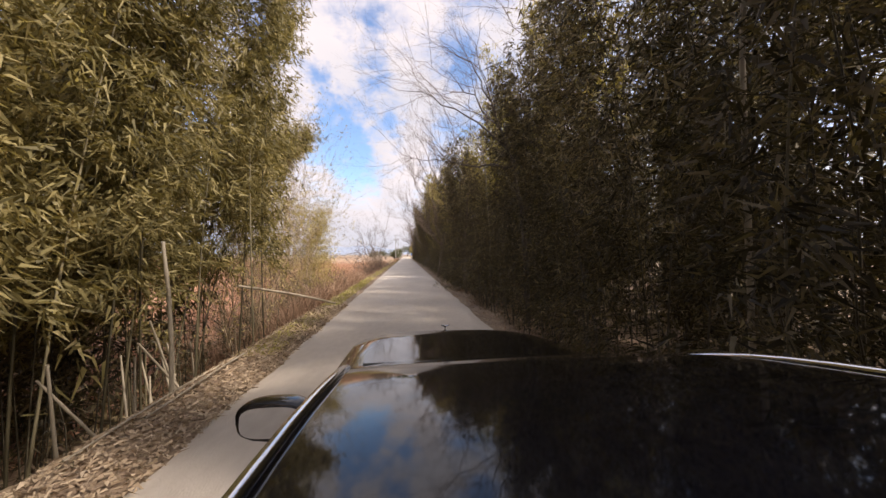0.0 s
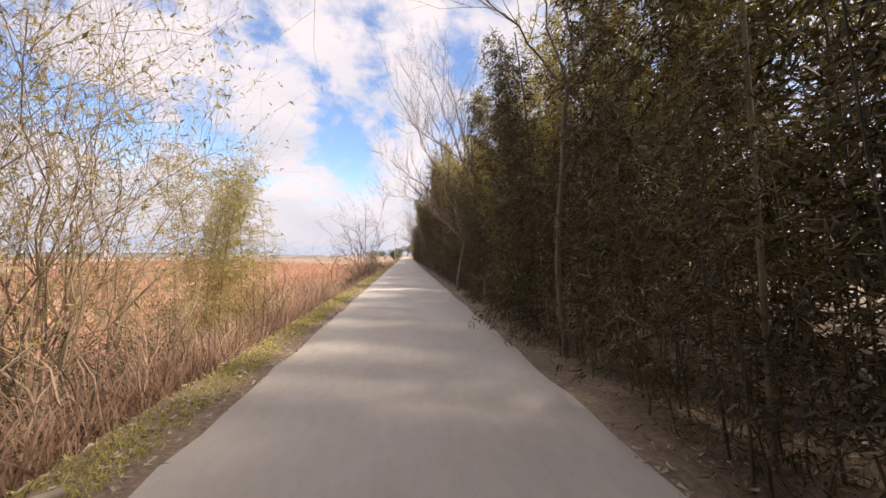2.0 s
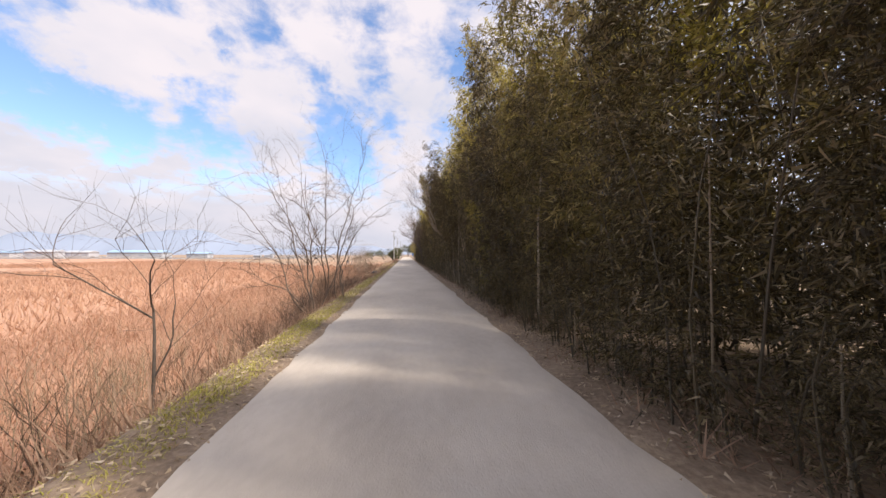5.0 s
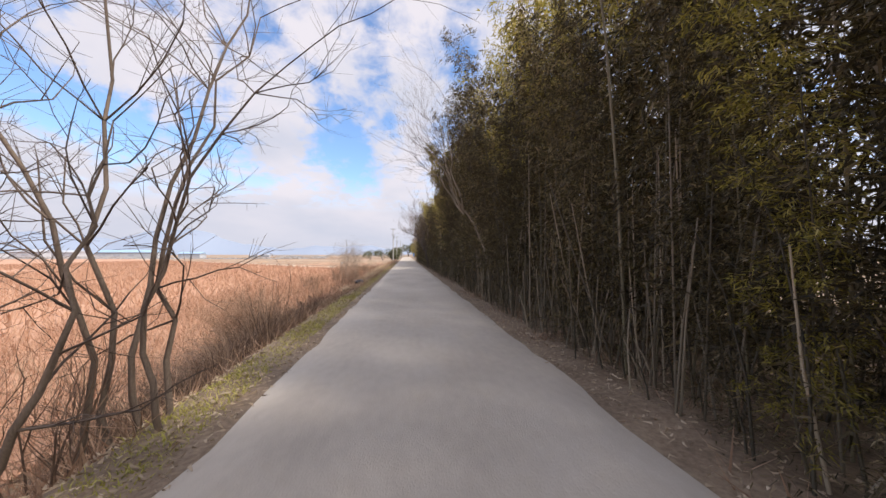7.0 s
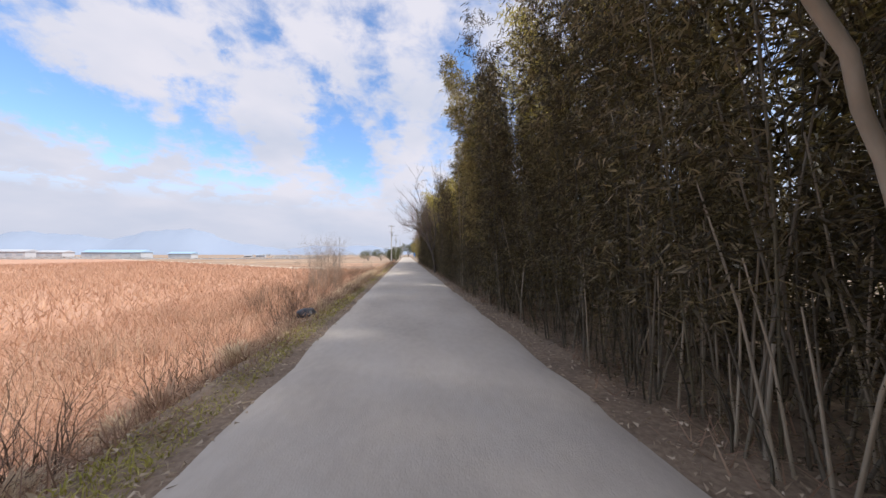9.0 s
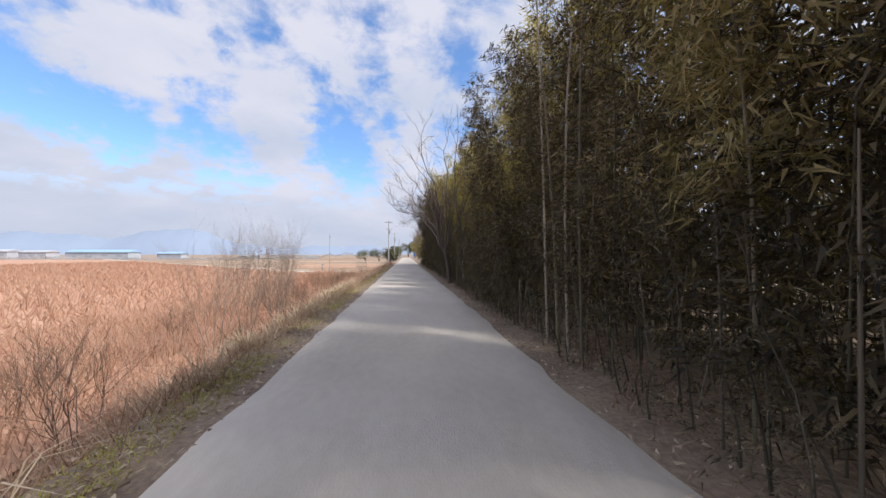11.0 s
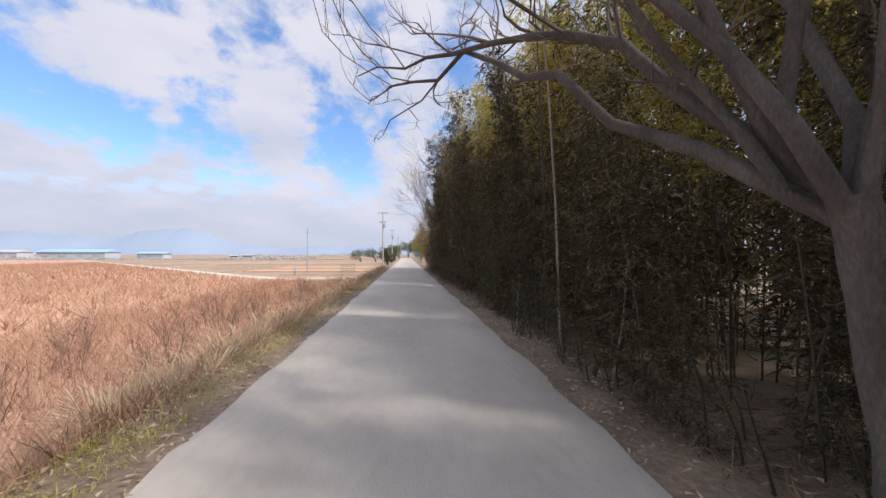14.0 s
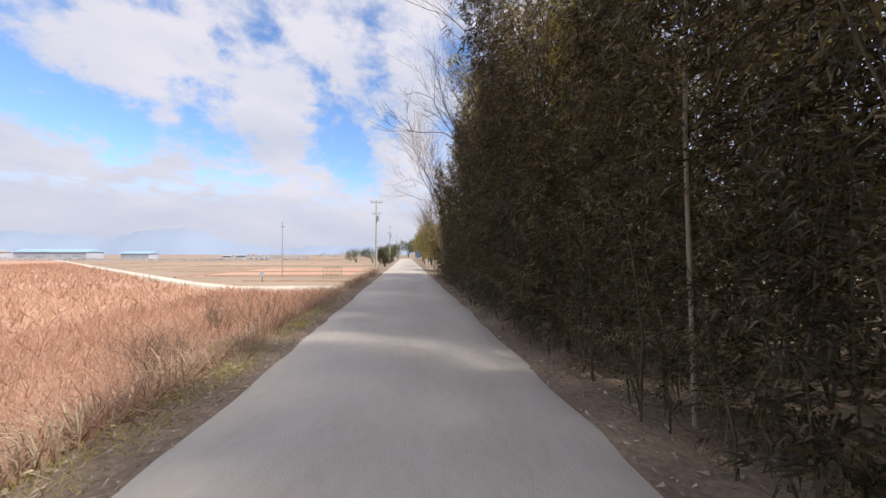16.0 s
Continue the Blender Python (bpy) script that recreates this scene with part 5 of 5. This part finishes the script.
for y_, zt, w, rl in zip(cy, ctop, cw, crail):
    zs = min(0.84, zt - 0.10)
    zb = min(0.95, zt - 0.05)
    cab = max(0.0, min(1.0, (zt - 1.05) / 0.3))
    zr = zt - 0.035 + 0.014 * cab
    half = [(w * 0.80, 0.2), (w * 0.96, 0.3), (w, 0.5), (w * 0.995, 0.68), (w * 0.96, zs), (w * 0.93 * (1 - cab) + w * 0.94 * cab, zb if cab else (zs + zr) / 2), (rl + 0.02, zr - 0.012), (rl, zr), (rl * 0.82, zt - 0.018 + 0.009 * cab), (rl * 0.55, zt - 0.006), (rl * 0.27, zt - 0.002), (0, zt)]
    rings.append([(-a, y_, b) for a, b in half] + [(a, y_, b) for a, b in half[-2::-1]])
nr = len(rings[0])


def car_faces(name, pick, mat, label="", thick=0.0):
    """The shell's faces for which pick(row, y) holds."""
    bm = bmesh.new()
    vs = {}
    for i in range(len(rings) - 1):
        for j in range(nr - 1):
            row = j if j < nr // 2 else nr - 2 - j
            if pick(row, (rings[i][0][1] + rings[i + 1][0][1]) / 2, j < nr // 2):
                q = []
                for a, b in ((i, j), (i, j + 1), (i + 1, j + 1), (i + 1, j)):
                    if (a, b) not in vs:
                        vs[a, b] = bm.verts.new(rings[a][b])
                    q.append(vs[a, b])
                f = bm.faces.new(q)
                f.smooth = True
    bmesh.ops.recalc_face_normals(bm, faces=bm.faces)
    if thick:
        bmesh.ops.solidify(bm, geom=bm.faces[:], thickness=thick)
    return part(name, bm, mat, car, label)


cabin = lambda y_: -1.05 < y_ < 1.75
car_faces("hood", lambda r_, y_, s_: r_ >= 6 and 1.9 <= y_ < 3.72, M_PAINT, thick=-0.004)
car_faces("windscreen", lambda r_, y_, s_: r_ >= 7 and 0.86 <= y_ < 1.9, M_GLASS, "dark tinted windscreen")
car_faces("roof", lambda r_, y_, s_: r_ >= 7 and -0.6 <= y_ < 0.86, M_PAINT)
car_faces("rear_window", lambda r_, y_, s_: r_ >= 7 and -1.1 <= y_ < -0.6, M_GLASS, "dark tinted rear window")
car_faces("boot_lid", lambda r_, y_, s_: r_ >= 6 and y_ < -1.1, M_PAINT)
car_faces("side_window", lambda r_, y_, s_: r_ == 5 and cabin(y_) and s_, M_GLASS, "dark tinted side window")
car_faces("side_window", lambda r_, y_, s_: r_ == 5 and cabin(y_) and not s_, M_GLASS, "dark tinted side window")
car_faces("body", lambda r_, y_, s_: r_ < 5 or (r_ == 5 and not cabin(y_)) or (r_ == 6 and -1.1 <= y_ < 1.9) or (r_ >= 6 and y_ >= 3.72), M_PAINT)
for sgn in (-1, 1):
    t = Tubes()
    yy = np.linspace(-0.75, 1.8, 24)
    rl = np.interp(yy, cy[::-1], crail[::-1])
    zt = np.interp(yy, cy[::-1], ctop[::-1])
    t.add(np.stack([sgn * (rl + 0.004), yy, zt - 0.016 - 0.014 * np.clip((1.35 - zt) / 0.2, 0, 1)], -1), 0.010, 6)
    put("roof_trim", t.mesh("roof_trim", M_CHROME), car)
    t = Tubes()
    t.add(np.stack([sgn * np.full(20, 0.895), np.linspace(-1.0, 1.7, 20), np.full(20, 0.945)], -1), 0.009, 6)
    put("window_trim", t.mesh("window_trim", M_CHROME), car)
    # door mirror
    bm = bmesh.new()
    bmesh.ops.create_uvsphere(bm, u_segments=20, v_segments=12, radius=1.0)
    for v in bm.verts:
        v.co.y = max(v.co.y, -0.25)
        v.co = Vector((math.copysign(abs(v.co.x) ** 0.7, v.co.x) * 0.125 * (1 + 0.12 * v.co.z), v.co.y * 0.12, math.copysign(abs(v.co.z) ** 0.65, v.co.z) * 0.07)) + Vector((sgn * 0.91, 1.33, 1.03))
    for f in bm.faces:
        f.smooth = True
    rod(bm, (sgn * 0.82, 1.40, 0.95), (sgn * 0.90, 1.36, 1.0), 0.035, 0.03)
    housing = part("door_mirror", bm, M_PAINT, car)
    bm = bmesh.new()
    bmesh.ops.create_circle(bm, cap_ends=True, segments=24, radius=1.0, matrix=Matrix.Translation((sgn * 0.91, 1.296, 1.03)) @ Matrix.Rotation(radians(90), 4, "X") @ Matrix.Diagonal((0.108, 0.056, 1, 1)))
    for v in bm.verts:
        rx_, rz_ = (v.co.x - sgn * 0.91) / 0.108, (v.co.z - 1.03) / 0.056
        v.co.x, v.co.z = sgn * 0.91 + math.copysign(abs(rx_) ** 0.6, rx_) * 0.108, 1.03 + math.copysign(abs(rz_) ** 0.6, rz_) * 0.056
    bmesh.ops.solidify(bm, geom=bm.faces[:], thickness=0.006)
    part("mirror_glass", bm, M_MIRROR, housing, "reflecting mirror glass")
    # wheels
    for yy in (2.95, -0.35):
        bm = bmesh.new()
        rod(bm, (sgn * 0.70, yy, 0.34), (sgn * 0.935, yy, 0.34), 0.34, 0.34, 32)
        bmesh.ops.bevel(bm, geom=[e for e in bm.edges if len(e.link_faces) == 2 and e.calc_face_angle() > 1.0], offset=0.03, segments=2, affect="EDGES")
        tyre = part("wheel", bm, M_RUBBER, car, "black tyre")
        bm = bmesh.new()
        rod(bm, (sgn * 0.93, yy, 0.34), (sgn * 0.945, yy, 0.34), 0.235, 0.225, 32)
        for k in range(10):
            a = k * math.pi / 5
            rod(bm, (sgn * 0.95, yy, 0.34), (sgn * 0.948, yy + 0.21 * math.cos(a), 0.34 + 0.21 * math.sin(a)), 0.022, 0.016, 6)
        part("rim", bm, M_RIM, tyre, "silver alloy rim")
    bm = bmesh.new()
    bmesh.ops.create_uvsphere(bm, u_segments=16, v_segments=10, radius=1.0, matrix=Matrix.Translation((sgn * 0.66, 3.70, 0.66)) @ Matrix.Diagonal((0.16, 0.14, 0.085, 1)))
    part("headlight", bm, M_LAMP, car, "clear headlight")
    part("tail_light", box(bmesh.new(), sgn * 0.62 - 0.17, sgn * 0.62 + 0.17, -1.42, -1.36, 0.72, 0.86, 0.02), M_TAIL, car, "red tail light")
    for yy in (0.85, -0.15):
        part("door_handle", box(bmesh.new(), sgn * 0.935 - 0.015, sgn * 0.935 + 0.015, yy - 0.1, yy + 0.1, 0.76, 0.785, 0.006), M_CHROME, car, "chrome door handle")
bm = bmesh.new()
box(bm, -0.42, 0.42, 3.86, 3.91, 0.36, 0.58, 0.02)
part("grille", bm, M_RUBBER, car)
for k in range(7):
    part("grille_bar", box(bmesh.new(), -0.36 + k * 0.12 - 0.008, -0.36 + k * 0.12 + 0.008, 3.905, 3.925, 0.37, 0.57), M_CHROME, car, "chrome grille bar")
bm = rod(bmesh.new(), (0, 3.70, 0.78), (0, 3.70, 0.85), 0.008, 0.006)
for k in (-1, 1):
    rod(bm, (0, 3.70, 0.85), (k * 0.045, 3.69, 0.87), 0.012, 0.003, 6)
part("hood_ornament", bm, M_CHROME, car, "small winged chrome hood ornament")
for k, (x0, x1) in enumerate(((-0.65, -0.05), (0.0, 0.6))):
    part("wiper", rod(bmesh.new(), (x0, 1.86, 1.045), (x1, 1.80, 1.065), 0.012, 0.008, 6), M_RUBBER, car)
